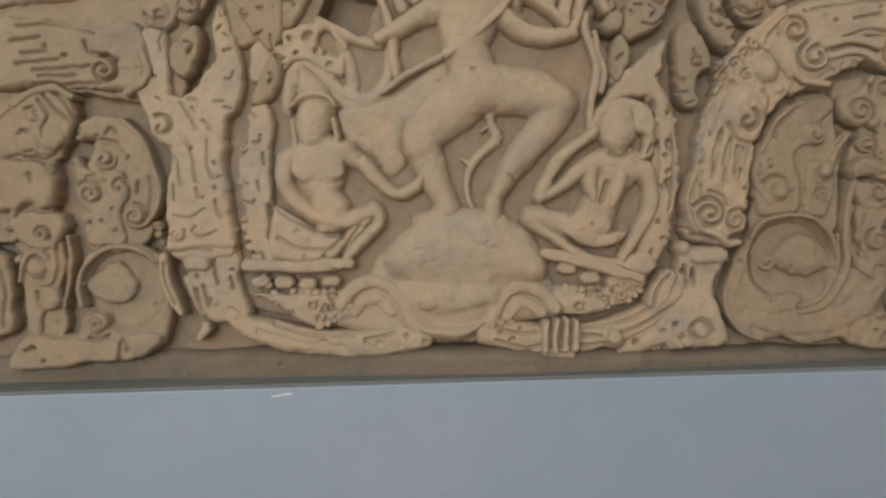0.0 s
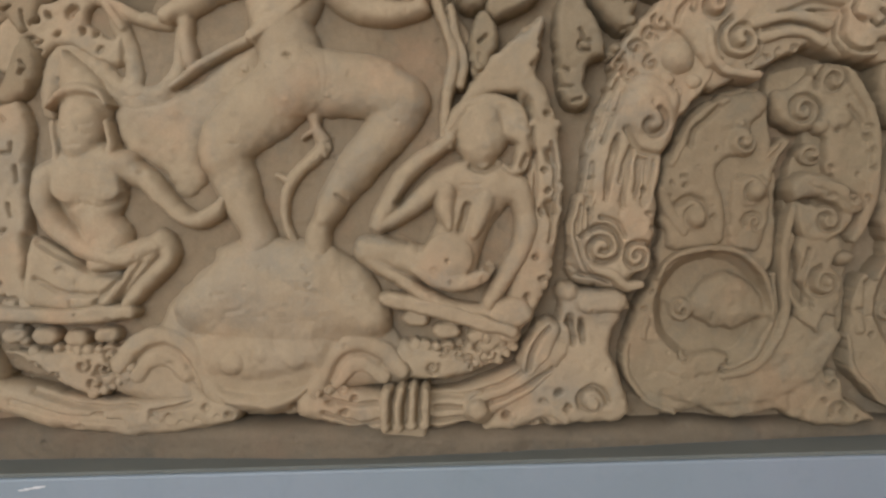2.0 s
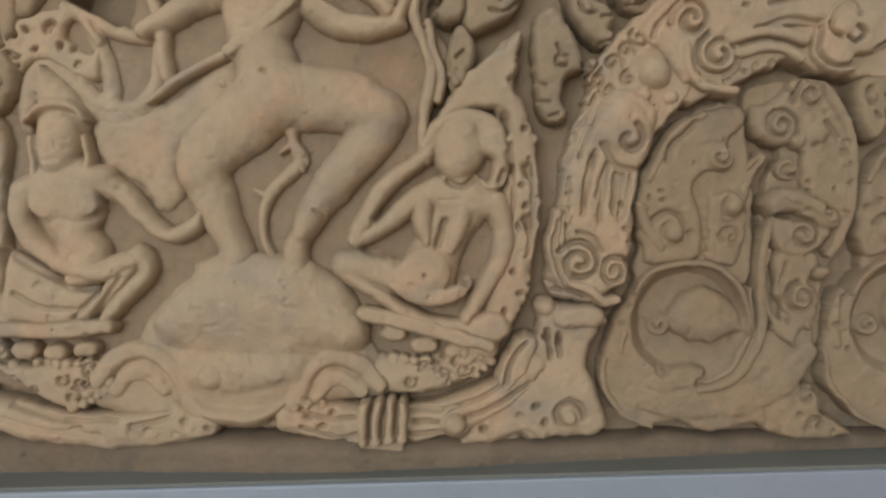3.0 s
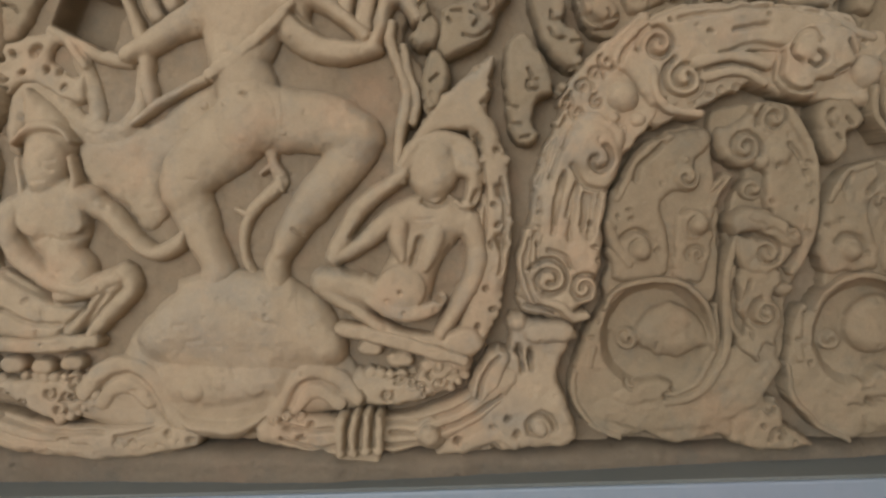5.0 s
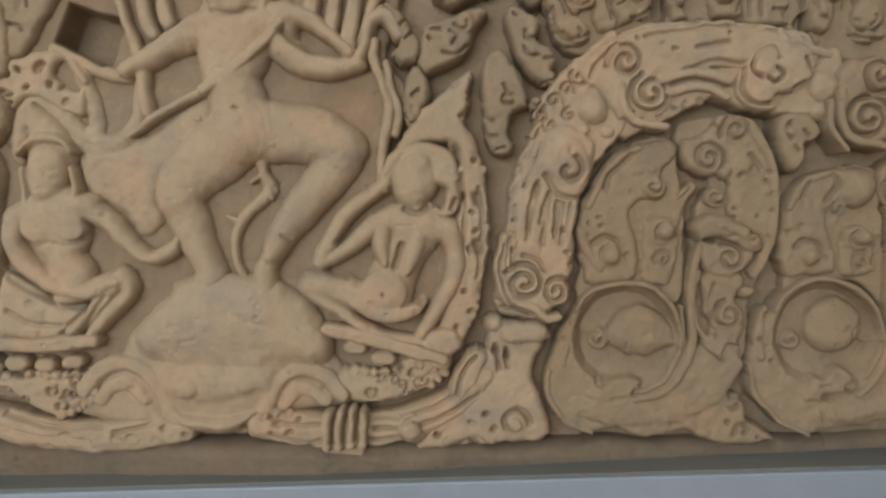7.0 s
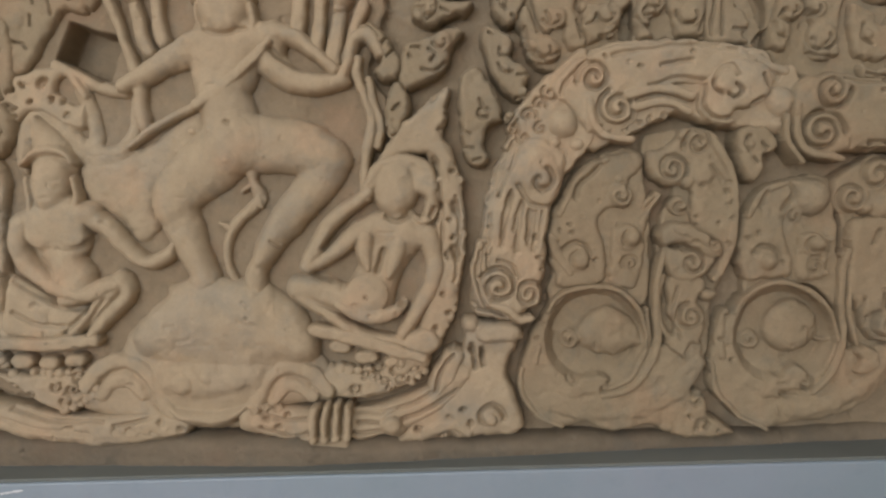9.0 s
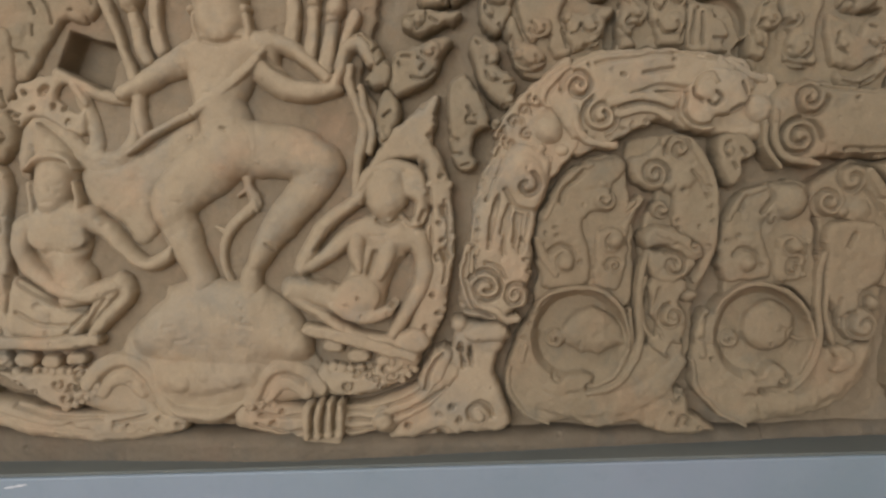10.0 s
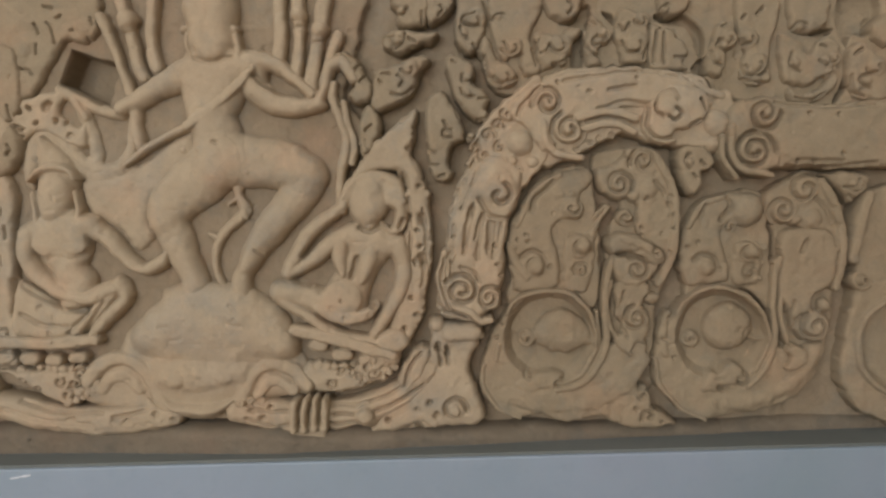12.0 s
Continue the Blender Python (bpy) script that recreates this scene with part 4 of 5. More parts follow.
# ---- arched beams with volutes ----
beam = Carving("arch_beam", "arched carved beam with scrolled ends")
beam.fill(((0.521, 1.563), (0.575, 1.600), (0.662, 1.617), (0.769, 1.617), (0.832, 1.601), (0.846, 1.570), (0.808, 1.546), (0.759, 1.543), (0.701, 1.539), (0.652, 1.521), (0.613, 1.488), (0.573, 1.469), (0.544, 1.509), (0.520, 1.529)), 50, 20)
beam.grooves((((0.614, 1.594), (0.691, 1.604), (0.788, 1.605)), ((0.672, 1.545), (0.720, 1.555), (0.759, 1.552)), ((0.681, 1.530), (0.730, 1.543)), ((0.788, 1.600), (0.812, 1.597)), ((0.575, 1.585), (0.545, 1.557), (0.533, 1.533)), ((0.691, 1.575), (0.740, 1.584))), 3.5, 7)
beam.curl(((0.585, 1.558),), 27, 1.5, 190, -1, 4, 13, 60).curl(((0.624, 1.509),), 33, 1.8, 120, 1, 4, 14, 60)
beam.stroke(((0.579, 1.523), (0.583, 1.489), (0.603, 1.467), (0.642, 1.458)), (6, 7, 7, 6), 12, 44)
beam.stroke(((0.641, 1.530), (0.690, 1.539), (0.738, 1.528)), (9, 8, 8), 16, 40).stroke(((0.651, 1.511), (0.700, 1.519), (0.738, 1.502)), (8, 8, 8), 14, 34)
beam.pit(((0.662, 1.574), (0.604, 1.590), (0.740, 1.596), (0.783, 1.600)), 4, 8)
beam.done(relief)
hook = Carving("scroll_hook", "large hooked scroll curling out of the arch")
hook.fill(((0.761, 1.558), (0.790, 1.584), (0.831, 1.587), (0.857, 1.561), (0.863, 1.530), (0.843, 1.505), (0.810, 1.500), (0.814, 1.482), (0.784, 1.477), (0.755, 1.493), (0.747, 1.523)), 56, 14)
hook.bead(((0.790, 1.546),), 19, 12, 48).bead(((0.829, 1.545),), 34, 10, 48)
hook.grooves((((0.812, 1.559), (0.798, 1.573), (0.778, 1.561), (0.772, 1.542), (0.786, 1.528)), ((0.810, 1.543), (0.818, 1.531), (0.808, 1.520), (0.796, 1.526)), ((0.761, 1.544), (0.757, 1.511), (0.780, 1.491), (0.810, 1.492)), ((0.851, 1.556), (0.857, 1.536)), ((0.849, 1.519), (0.835, 1.511)),), 2.8, 14)
hook.done(relief)
ball = Carving("boss")
ball.bead(((0.536, 1.487),), 29, 58).bead(((0.558, 1.455),), 17, 46).bead(((0.522, 1.456),), 14, 50)
ball.curl(((0.534, 1.441),), 14, 1.0, 0, 1, 3, 8, 44)
ball.done(relief)
boss = Carving("boss")
boss.bead(((0.881, 1.516),), 30, 50, flat=3).bead(((0.861, 1.550),), 16, 44).bead(((0.876, 1.478),), 18, 42).stroke(((0.838, 1.590), (0.863, 1.570), (0.892, 1.564)), (9, 9, 8), 40)
boss.done(relief)
beam = Carving("arch_beam", "arched carved beam with scrolled ends")
beam.fill(((0.905, 1.549), (0.962, 1.562), (1.021, 1.554), (1.098, 1.547), (1.213, 1.547), (1.235, 1.435), (1.158, 1.429), (1.080, 1.427), (1.003, 1.433), (0.944, 1.422), (0.905, 1.447), (0.895, 1.501)), 50, 20)
beam.curl(((0.963, 1.530),), 30, 1.5, 0, -1, 4, 13, 60).curl(((0.947, 1.465),), 38, 1.9, 0, 1, 4, 14, 60)
beam.stroke(((0.905, 1.506), (0.907, 1.462), (0.927, 1.432), (0.974, 1.423)), (7, 7, 7, 6), 14, 44).stroke(((0.890, 1.491), (0.892, 1.453), (0.915, 1.418)), (6, 6, 5), 12, 42)
beam.grooves((((1.003, 1.438), (1.071, 1.433), (1.158, 1.441)), ((0.982, 1.547), (1.050, 1.540), (1.156, 1.541)), ((1.022, 1.446), (1.100, 1.444))), 3.5, 7)
beam.pit(((1.022, 1.445), (1.089, 1.526), (1.040, 1.527), (1.051, 1.441), (1.099, 1.458)), 4, 8)
beam.done(relief, NICHE_STONE)
beam = Carving("arch_beam", "arched carved beam with scrolled ends")
beam.fill(((-1.023, 1.606), (-0.919, 1.624), (-0.795, 1.616), (-0.703, 1.598), (-0.631, 1.607), (-0.592, 1.565), (-0.599, 1.515), (-0.621, 1.479), (-0.667, 1.475), (-0.729, 1.482), (-0.801, 1.489), (-0.884, 1.480), (-0.925, 1.492), (-1.029, 1.494)), 48, 20)
beam.grooves((((-0.837, 1.599), (-0.765, 1.600), (-0.699, 1.583)), ((-0.849, 1.571), (-0.797, 1.578)), ((-0.829, 1.550), (-0.788, 1.552)), ((-0.810, 1.517), (-0.748, 1.520), (-0.717, 1.519), (-0.655, 1.536)), ((-0.816, 1.494), (-0.739, 1.491), (-0.688, 1.488)), ((-0.841, 1.530), (-0.768, 1.537)), ((-0.715, 1.568), (-0.706, 1.548), (-0.670, 1.542)), ((-0.800, 1.507), (-0.738, 1.506))), 3.5, 8)
beam.curl(((-0.682, 1.514),), 28, 1.4, 100, -1, 4.5, 14, 58)
beam.pit(((-0.734, 1.605), (-0.682, 1.620), (-0.790, 1.560), (-0.757, 1.544), (-0.586, 1.496), (-0.566, 1.565), (-0.545, 1.564), (-0.604, 1.525), (-0.561, 1.549)), 5, 10)
beam.stroke(((-0.611, 1.549), (-0.602, 1.504), (-0.640, 1.472)), (9, 9, 8), 12, 42)
beam.done(relief, NICHE_STONE)


# ---- scroll niches: an S-shaped plate each, with a dished medallion and hanging leaves ----
def niche(name, outline, centre, radius, h=24):
    c = Carving(name, "broad scroll plate with a dished round medallion")
    c.fill(outline, h, 12)
    (cx, cz), r = centre[0], radius / 1000

    def ring(k, a0, a1, n=14):
        return [(cx + k * r * math.cos(radians(a0 + (a1 - a0) * s / n)), cz + k * r * math.sin(radians(a0 + (a1 - a0) * s / n))) for s in range(n + 1)]

    c.cut(ring(1.0, 0, 345), -6, 15)
    return c, ring


n1, ring = niche("medallion_scroll", ((0.507, 1.185), (0.484, 1.150), (0.463, 1.093), (0.466, 1.044), (0.494, 1.004), (0.533, 0.987), (0.571, 0.992), (0.616, 0.975), (0.671, 0.987), (0.723, 0.975), (0.762, 1.012), (0.748, 1.049), (0.762, 1.094), (0.764, 1.131), (0.722, 1.130), (0.690, 1.120), (0.675, 1.145), (0.664, 1.188), (0.636, 1.219), (0.596, 1.229), (0.558, 1.226), (0.524, 1.210)), ((0.587, 1.138),), 84, 23)
n1.stroke(((0.507, 1.181), (0.523, 1.205), (0.558, 1.220), (0.596, 1.222), (0.632, 1.211), (0.658, 1.182), (0.669, 1.143), (0.669, 1.121)), (3, 4, 4.5, 5, 5, 5, 4, 3), 15, 22)
n1.fill(((0.557, 1.139), (0.563, 1.163), (0.586, 1.183), (0.618, 1.185), (0.648, 1.168), (0.668, 1.137), (0.668, 1.121), (0.641, 1.113), (0.611, 1.105), (0.573, 1.116)), 22, 22, power=1.7)
n1.bead(((0.547, 1.135),), 18, 20).curl(((0.545, 1.133),), 13, 0.8, 100, 1, 3.5, 9)
n1.fill(((0.517, 1.047), (0.532, 1.068), (0.556, 1.073), (0.582, 1.081), (0.607, 1.074), (0.615, 1.054), (0.596, 1.042), (0.574, 1.036), (0.549, 1.030)), 26, 14).curl(((0.602, 1.052),), 11, 0.9, 60, -1, 3, 8).curl(((0.550, 1.069),), 9, 0.8, 160, 1, 3, 7)
n1.stroke(((0.600, 1.039), (0.641, 1.051), (0.673, 1.084), (0.690, 1.134), (0.686, 1.192), (0.690, 1.242), (0.704, 1.282)), (5, 7, 7, 7, 7, 7, 6), 14, 18)
n1.stroke(((0.610, 1.052), (0.641, 1.068), (0.661, 1.096), (0.676, 1.133), (0.672, 1.182)), (4, 5, 5, 5, 4), 12, 16)
n1.stroke(((0.465, 1.089), (0.466, 1.048), (0.492, 1.008), (0.531, 0.989)), (4, 5, 5, 4), 9, 19).stroke(((0.494, 1.124), (0.490, 1.099)), (5, 5), 10, 18)
n1.grooves((((0.539, 1.014), (0.549, 0.995)), ((0.586, 1.019), (0.600, 0.996)), ((0.651, 1.018), (0.661, 0.997)), ((0.701, 1.011), (0.697, 0.990)), ((0.507, 1.037), (0.529, 1.010)),), 7, 4)
n1.stroke(((0.509, 1.031), (0.570, 1.019), (0.641, 1.020), (0.712, 1.044), (0.758, 1.094)), (16, 20, 20, 20, 12), 8, 18)
n1.pit(((0.488, 1.138), (0.501, 1.160)), 4, 6)
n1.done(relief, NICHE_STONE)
corner = Carving("corner_leaf")
corner.fill(((0.709, 0.980), (0.724, 1.011), (0.740, 1.039), (0.760, 1.045), (0.772, 1.026), (0.774, 1.006), (0.798, 0.991), (0.819, 0.974), (0.772, 0.964), (0.732, 0.965)), 34, 14).curl(((0.752, 1.031),), 13, 0.9, 30, 1, 3.5, 9).curl(((0.764, 0.989),), 14, 0.8, 200, -1, 4, 9).pit(((0.740, 1.004), (0.786, 0.978)), 4, 7)
corner.done(relief, NICHE_STONE)
tall = Carving("hanging_leaf", "long hanging leaf with scrolled lobes")
tall.fill(((0.706, 1.238), (0.764, 1.237), (0.770, 1.220), (0.758, 1.188), (0.768, 1.155), (0.762, 1.123), (0.742, 1.119), (0.734, 1.093), (0.710, 1.110), (0.700, 1.132), (0.716, 1.148), (0.704, 1.189)), 34, 13)
tall.fill(((0.698, 1.276), (0.716, 1.286), (0.780, 1.275), (0.778, 1.250), (0.754, 1.229), (0.722, 1.225), (0.702, 1.240)), 38, 13)
tall.fill(((0.687, 1.310), (0.701, 1.324), (0.740, 1.325), (0.772, 1.303), (0.790, 1.292), (0.792, 1.270), (0.770, 1.265), (0.744, 1.281), (0.720, 1.288), (0.702, 1.280), (0.691, 1.292)), 46, 13)
tall.curl(((0.742, 1.259),), 23, 1.3, 120, -1, 3.5, 9, 46).curl(((0.742, 1.170),), 23, 1.4, 100, 1, 3.5, 9, 48).bead(((0.744, 1.172),), 10, 50)
tall.stroke(((0.717, 1.314), (0.752, 1.303), (0.778, 1.281)), (7, 8, 6), 6, 44).curl(((0.778, 1.289),), 12, 0.9, 0, 1, 3, 7)
tall.stroke(((0.698, 1.238), (0.688, 1.198), (0.698, 1.153), (0.708, 1.132)), (6, 7, 7, 6), 30).bead(((0.772, 1.204),), 15, 30)
tall.groove(((0.720, 1.217), (0.712, 1.181), (0.722, 1.146)), 4, 6).pit(((0.734, 1.109), (0.724, 1.136), (0.758, 1.131)), 4, 7)
tall.done(relief, NICHE_STONE)
rim = Carving("leaf_rim")
rim.fill(((0.671, 1.434), (0.705, 1.449), (0.741, 1.472), (0.772, 1.466), (0.802, 1.429), (0.818, 1.376), (0.816, 1.306), (0.802, 1.256), (0.784, 1.230), (0.772, 1.240), (0.788, 1.284), (0.752, 1.307), (0.738, 1.337), (0.744, 1.363), (0.733, 1.381), (0.699, 1.386), (0.681, 1.398)), 28, 14)
rim.stroke(((0.731, 1.464), (0.772, 1.460), (0.800, 1.418), (0.812, 1.364), (0.810, 1.306), (0.796, 1.260), (0.782, 1.232)), (10, 9, 8, 8, 9, 8, 6), 10, 26)
rim.curl(((0.753, 1.452),), 23, 1.5, 200, -1, 3.5, 9, 38).curl(((0.713, 1.412),), 25, 1.5, 330, 1, 3.5, 9, 38).bead(((0.764, 1.399),), 23, 36).bead(((0.739, 1.391),), 13, 34)
rim.curl(((0.725, 1.352),), 16, 0.9, 40, -1, 4, 10, 34).groove(((0.776, 1.414), (0.792, 1.392), (0.802, 1.370)), 3.5, 6)
rim.lobes(((0.800, 1.384), (0.806, 1.336), (0.798, 1.286)), 22, 8, 34).pit(((0.752, 1.331), (0.752, 1.319), (0.762, 1.383), (0.788, 1.320)), 4, 7)
rim.done(relief, NICHE_STONE)
inner = Carving("inner_scroll_leaf")
inner.fill(((0.518, 1.241), (0.509, 1.286), (0.517, 1.338), (0.540, 1.385), (0.570, 1.420), (0.610, 1.439), (0.658, 1.442), (0.671, 1.426), (0.659, 1.405), (0.645, 1.387), (0.649, 1.363), (0.635, 1.346), (0.615, 1.348), (0.599, 1.338), (0.595, 1.316), (0.605, 1.290), (0.608, 1.232), (0.562, 1.220), (0.524, 1.221)), 25, 17)
inner.stroke(((0.531, 1.342), (0.550, 1.381), (0.576, 1.412), (0.610, 1.430)), (5, 6, 6, 4), 7, 22).groove(((0.556, 1.367), (0.564, 1.391), (0.598, 1.422)), 4, 7)
inner.bead(((0.629, 1.370),), 23, 42).curl(((0.627, 1.370),), 17, 0.7, 40, -1, 3, 9).bead(((0.626, 1.396),), 10, 32)
inner.curl(((0.558, 1.271),), 26, 1.2, 150, -1, 4, 8, 34).bead(((0.562, 1.267),), 18, 44).stroke(((0.517, 1.306), (0.524, 1.276), (0.546, 1.247)), (6, 8, 6), 8, 22).bead(((0.523, 1.302),), 9, 30)
inner.pit(((0.549, 1.325), (0.549, 1.311), (0.586, 1.266), (0.533, 1.316)), 4, 6)
inner.fill(((0.612, 1.221), (0.612, 1.270), (0.611, 1.306), (0.621, 1.328), (0.657, 1.337), (0.671, 1.365), (0.691, 1.378), (0.699, 1.368), (0.685, 1.341), (0.671, 1.309), (0.674, 1.279), (0.664, 1.239), (0.654, 1.218)), 22, 13)
inner.groove(((0.623, 1.318), (0.653, 1.327), (0.675, 1.351), (0.687, 1.368)), 3.2, 6).curl(((0.643, 1.303),), 24, 1.2, 130, -1, 3.5, 8, 34).bead(((0.649, 1.301),), 17, 42).curl(((0.648, 1.259),), 15, 1.1, 200, -1, 3.5, 8, 30)
inner.done(relief, NICHE_STONE)

n2, ring = niche("medallion_scroll", ((0.812, 1.183), (0.796, 1.155), (0.778, 1.104), (0.784, 1.049), (0.817, 1.007), (0.863, 0.981), (0.914, 0.985), (0.974, 0.994), (1.026, 1.016), (1.068, 1.056), (1.085, 1.101), (1.075, 1.123), (1.023, 1.110), (0.991, 1.119), (0.982, 1.149), (0.967, 1.186), (0.938, 1.215), (0.898, 1.227), (0.862, 1.225), (0.828, 1.206)), ((0.896, 1.135),), 84, 23)
n2.stroke(((0.814, 1.175), (0.830, 1.201), (0.862, 1.219), (0.898, 1.221), (0.934, 1.209), (0.962, 1.182), (0.976, 1.148), (0.979, 1.125)), (3, 4, 4.5, 5, 5, 5, 4, 3), 15, 22)
n2.bead(((0.910, 1.149),), 45, 30, flat=2.6).stroke(((0.942, 1.160), (0.953, 1.128), (0.979, 1.125)), (3, 4, 3), 12)
n2.bead(((0.844, 1.128),), 17, 19).curl(((0.842, 1.128),), 12, 0.9, 100, 1, 3.5, 8)
n2.fill(((0.859, 1.045), (0.869, 1.068), (0.891, 1.069), (0.903, 1.084), (0.925, 1.085), (0.941, 1.069), (0.941, 1.048), (0.923, 1.040), (0.897, 1.039), (0.887, 1.018), (0.897, 0.995), (0.875, 1.006), (0.883, 1.031), (0.863, 1.027)), 30, 12).curl(((0.931, 1.054),), 13, 0.9, 60, -1, 3.5, 9).groove(((0.891, 1.043), (0.903, 1.032), (0.915, 1.032)), 4, 8)
n2.fill(((0.885, 1.028), (0.913, 1.038), (0.963, 1.039), (1.013, 1.065), (1.043, 1.106), (1.075, 1.123), (1.083, 1.095), (1.064, 1.054), (1.022, 1.016), (0.964, 0.994), (0.910, 0.987), (0.889, 1.002)), 31, 22, power=1.8)
n2.stroke(((0.943, 1.042), (0.975, 1.074), (0.991, 1.125), (0.986, 1.184), (0.989, 1.232), (0.999, 1.272)), (5, 7, 7, 7, 7, 6), 14, 18)
n2.stroke(((0.957, 1.070), (0.975, 1.101), (0.981, 1.131)), (4, 5, 4), 12, 16)
n2.stroke(((0.778, 1.094), (0.786, 1.047), (0.817, 1.009), (0.865, 0.981)), (4, 5, 5, 4), 9, 19).stroke(((0.800, 1.175), (0.790, 1.135), (0.798, 1.100)), (7, 8, 6), 10, 18)
n2.pit(((0.802, 1.167), (0.794, 1.131), (0.812, 1.093)), 4, 6)
n2.done(relief, NICHE_STONE)
tall = Carving("hanging_leaf", "long hanging leaf with scrolled lobes")
tall.fill(((0.998, 1.308), (1.020, 1.328), (1.079, 1.327), (1.103, 1.300), (1.104, 1.244), (1.091, 1.216), (1.063, 1.201), (1.060, 1.182), (1.076, 1.164), (1.082, 1.137), (1.063, 1.124), (1.027, 1.130), (1.014, 1.171), (0.996, 1.212), (0.999, 1.262)), 33, 15)
tall.curl(((1.062, 1.150),), 26, 1.2, 120, 1, 4, 10, 48).bead(((1.065, 1.150),), 13, 52).bead(((1.082, 1.186),), 15, 34)
tall.fill(((1.009, 1.108), (1.025, 1.118), (1.047, 1.112), (1.051, 1.083), (1.023, 1.067), (1.009, 1.074), (1.015, 1.090)), 40, 10)
tall.groove(((1.044, 1.305), (1.038, 1.287)), 4.5, 8).grooves((((1.024, 1.195), (1.016, 1.161), (1.029, 1.130)), ((1.038, 1.171), (1.026, 1.147), (1.037, 1.124)),), 3.5, 8).stroke(((1.002, 1.212), (1.000, 1.175), (1.008, 1.141), (1.015, 1.118)), (6, 7, 7, 5), 30)
tall.lobes(((0.999, 1.292), (0.995, 1.252)), 24, 7, 34).lobes(((1.102, 1.290), (1.100, 1.240)), 20, 8, 35).pit(((1.028, 1.165), (1.055, 1.089)), 4, 7)
tall.done(relief, NICHE_STONE)
rim = Carving("leaf_rim")
rim.fill(((0.972, 1.392), (1.009, 1.413), (1.048, 1.426), (1.082, 1.400), (1.104, 1.358), (1.111, 1.300), (1.104, 1.250), (1.089, 1.310), (1.050, 1.321), (1.010, 1.332), (0.986, 1.334), (0.972, 1.361)), 27, 14)
rim.curl(((1.043, 1.397),), 28, 1.3, 60, 1, 3.5, 9, 38).curl(((1.004, 1.360),), 27, 1.6, 300, -1, 3.5, 10, 38).bead(((1.055, 1.345),), 24, 36).bead(((1.026, 1.342),), 12, 34)
rim.stroke(((1.070, 1.406), (1.096, 1.366), (1.109, 1.318), (1.108, 1.260), (1.099, 1.218)), (8, 9, 8, 8, 6), 10, 26).groove(((1.061, 1.380), (1.083, 1.358), (1.095, 1.330)), 3.5, 6).curl(((1.014, 1.316),), 12, 0.8, 60, -1, 4, 9)
rim.lobes(((1.092, 1.364), (1.101, 1.330)), 18, 8, 34).done(relief, NICHE_STONE)
inner = Carving("inner_scroll_leaf")
inner.fill(((0.826, 1.235), (0.822, 1.284), (0.834, 1.333), (0.857, 1.373), (0.895, 1.390), (0.940, 1.391), (0.966, 1.375), (0.970, 1.347), (0.953, 1.331), (0.921, 1.330), (0.901, 1.328), (0.897, 1.310), (0.907, 1.284), (0.910, 1.234), (0.862, 1.223)), 25, 17)
inner.bead(((0.941, 1.361),), 33, 42, flat=2.6).stroke(((0.838, 1.335), (0.859, 1.369), (0.897, 1.384)), (5, 6, 4), 7, 22)
inner.groove(((0.907, 1.382), (0.911, 1.366), (0.895, 1.346)), 4.5, 9).curl(((0.913, 1.330),), 11, 0.8, 140, 1, 3.5, 9, 30).groove(((0.858, 1.349), (0.865, 1.369)), 3.5, 6)
inner.curl(((0.868, 1.261),), 23, 1.2, 150, -1, 4, 8, 32).bead(((0.868, 1.257),), 17, 43).bead(((0.842, 1.305),), 11, 28).pit(((0.834, 1.296), (0.856, 1.303), (0.892, 1.254)), 4, 6)
inner.fill(((0.914, 1.230), (0.915, 1.274), (0.927, 1.304), (0.951, 1.313), (0.969, 1.299), (0.975, 1.273), (0.968, 1.233), (0.952, 1.221)), 22, 13)
inner.curl(((0.945, 1.287),), 23, 1.3, 130, -1, 3.5, 9, 34).bead(((0.951, 1.285),), 16, 42).curl(((0.948, 1.247),), 15, 1.1, 60, 1, 4, 9, 30)
inner.lobes(((0.971, 1.293), (0.969, 1.253), (0.960, 1.227)), 17, 7, 26)
inner.done(relief, NICHE_STONE)

n3, ring = niche("medallion_scroll", ((1.147, 1.228), (1.124, 1.147), (1.110, 1.075), (1.126, 1.013), (1.172, 0.975), (1.263, 0.969), (1.267, 1.225), (1.197, 1.232)), ((1.234, 1.112),), 92)
n3.stroke(ring(1.02, 60, 250), (5, 6, 7, 5), 12, 22)
n3.curl(((1.146, 1.229),), 18, 1.2, 0, 1, 3.5, 10, 40).pit(((1.132, 1.289), (1.142, 1.309), (1.158, 1.259)), 4, 8)
n3.stroke(((1.157, 1.383), (1.139, 1.329), (1.130, 1.270)), (12, 14, 12), 38)
n3.done(relief, NICHE_STONE)


# ---- the left niche ----
nl, ring = niche("medallion_scroll", ((-0.745, 1.165), (-0.712, 1.187), (-0.671, 1.199), (-0.627, 1.190), (-0.596, 1.166), (-0.577, 1.100), (-0.579, 1.047), (-0.597, 1.002), (-0.651, 0.973), (-0.732, 0.966), (-0.796, 0.959), (-0.861, 0.954), (-0.894, 0.961), (-0.871, 1.014), (-0.825, 1.030), (-0.767, 1.025), (-0.749, 1.061), (-0.735, 1.082), (-0.748, 1.125)), ((-0.670, 1.107),), 84)
nl.stroke(ring(0.98, 40, 200), (4, 4, 5, 5, 5, 5), 10, 22)
nl.fill(((-0.745, 1.114), (-0.720, 1.142), (-0.689, 1.162), (-0.664, 1.149), (-0.646, 1.114), (-0.664, 1.083), (-0.707, 1.081)), 12, 10)
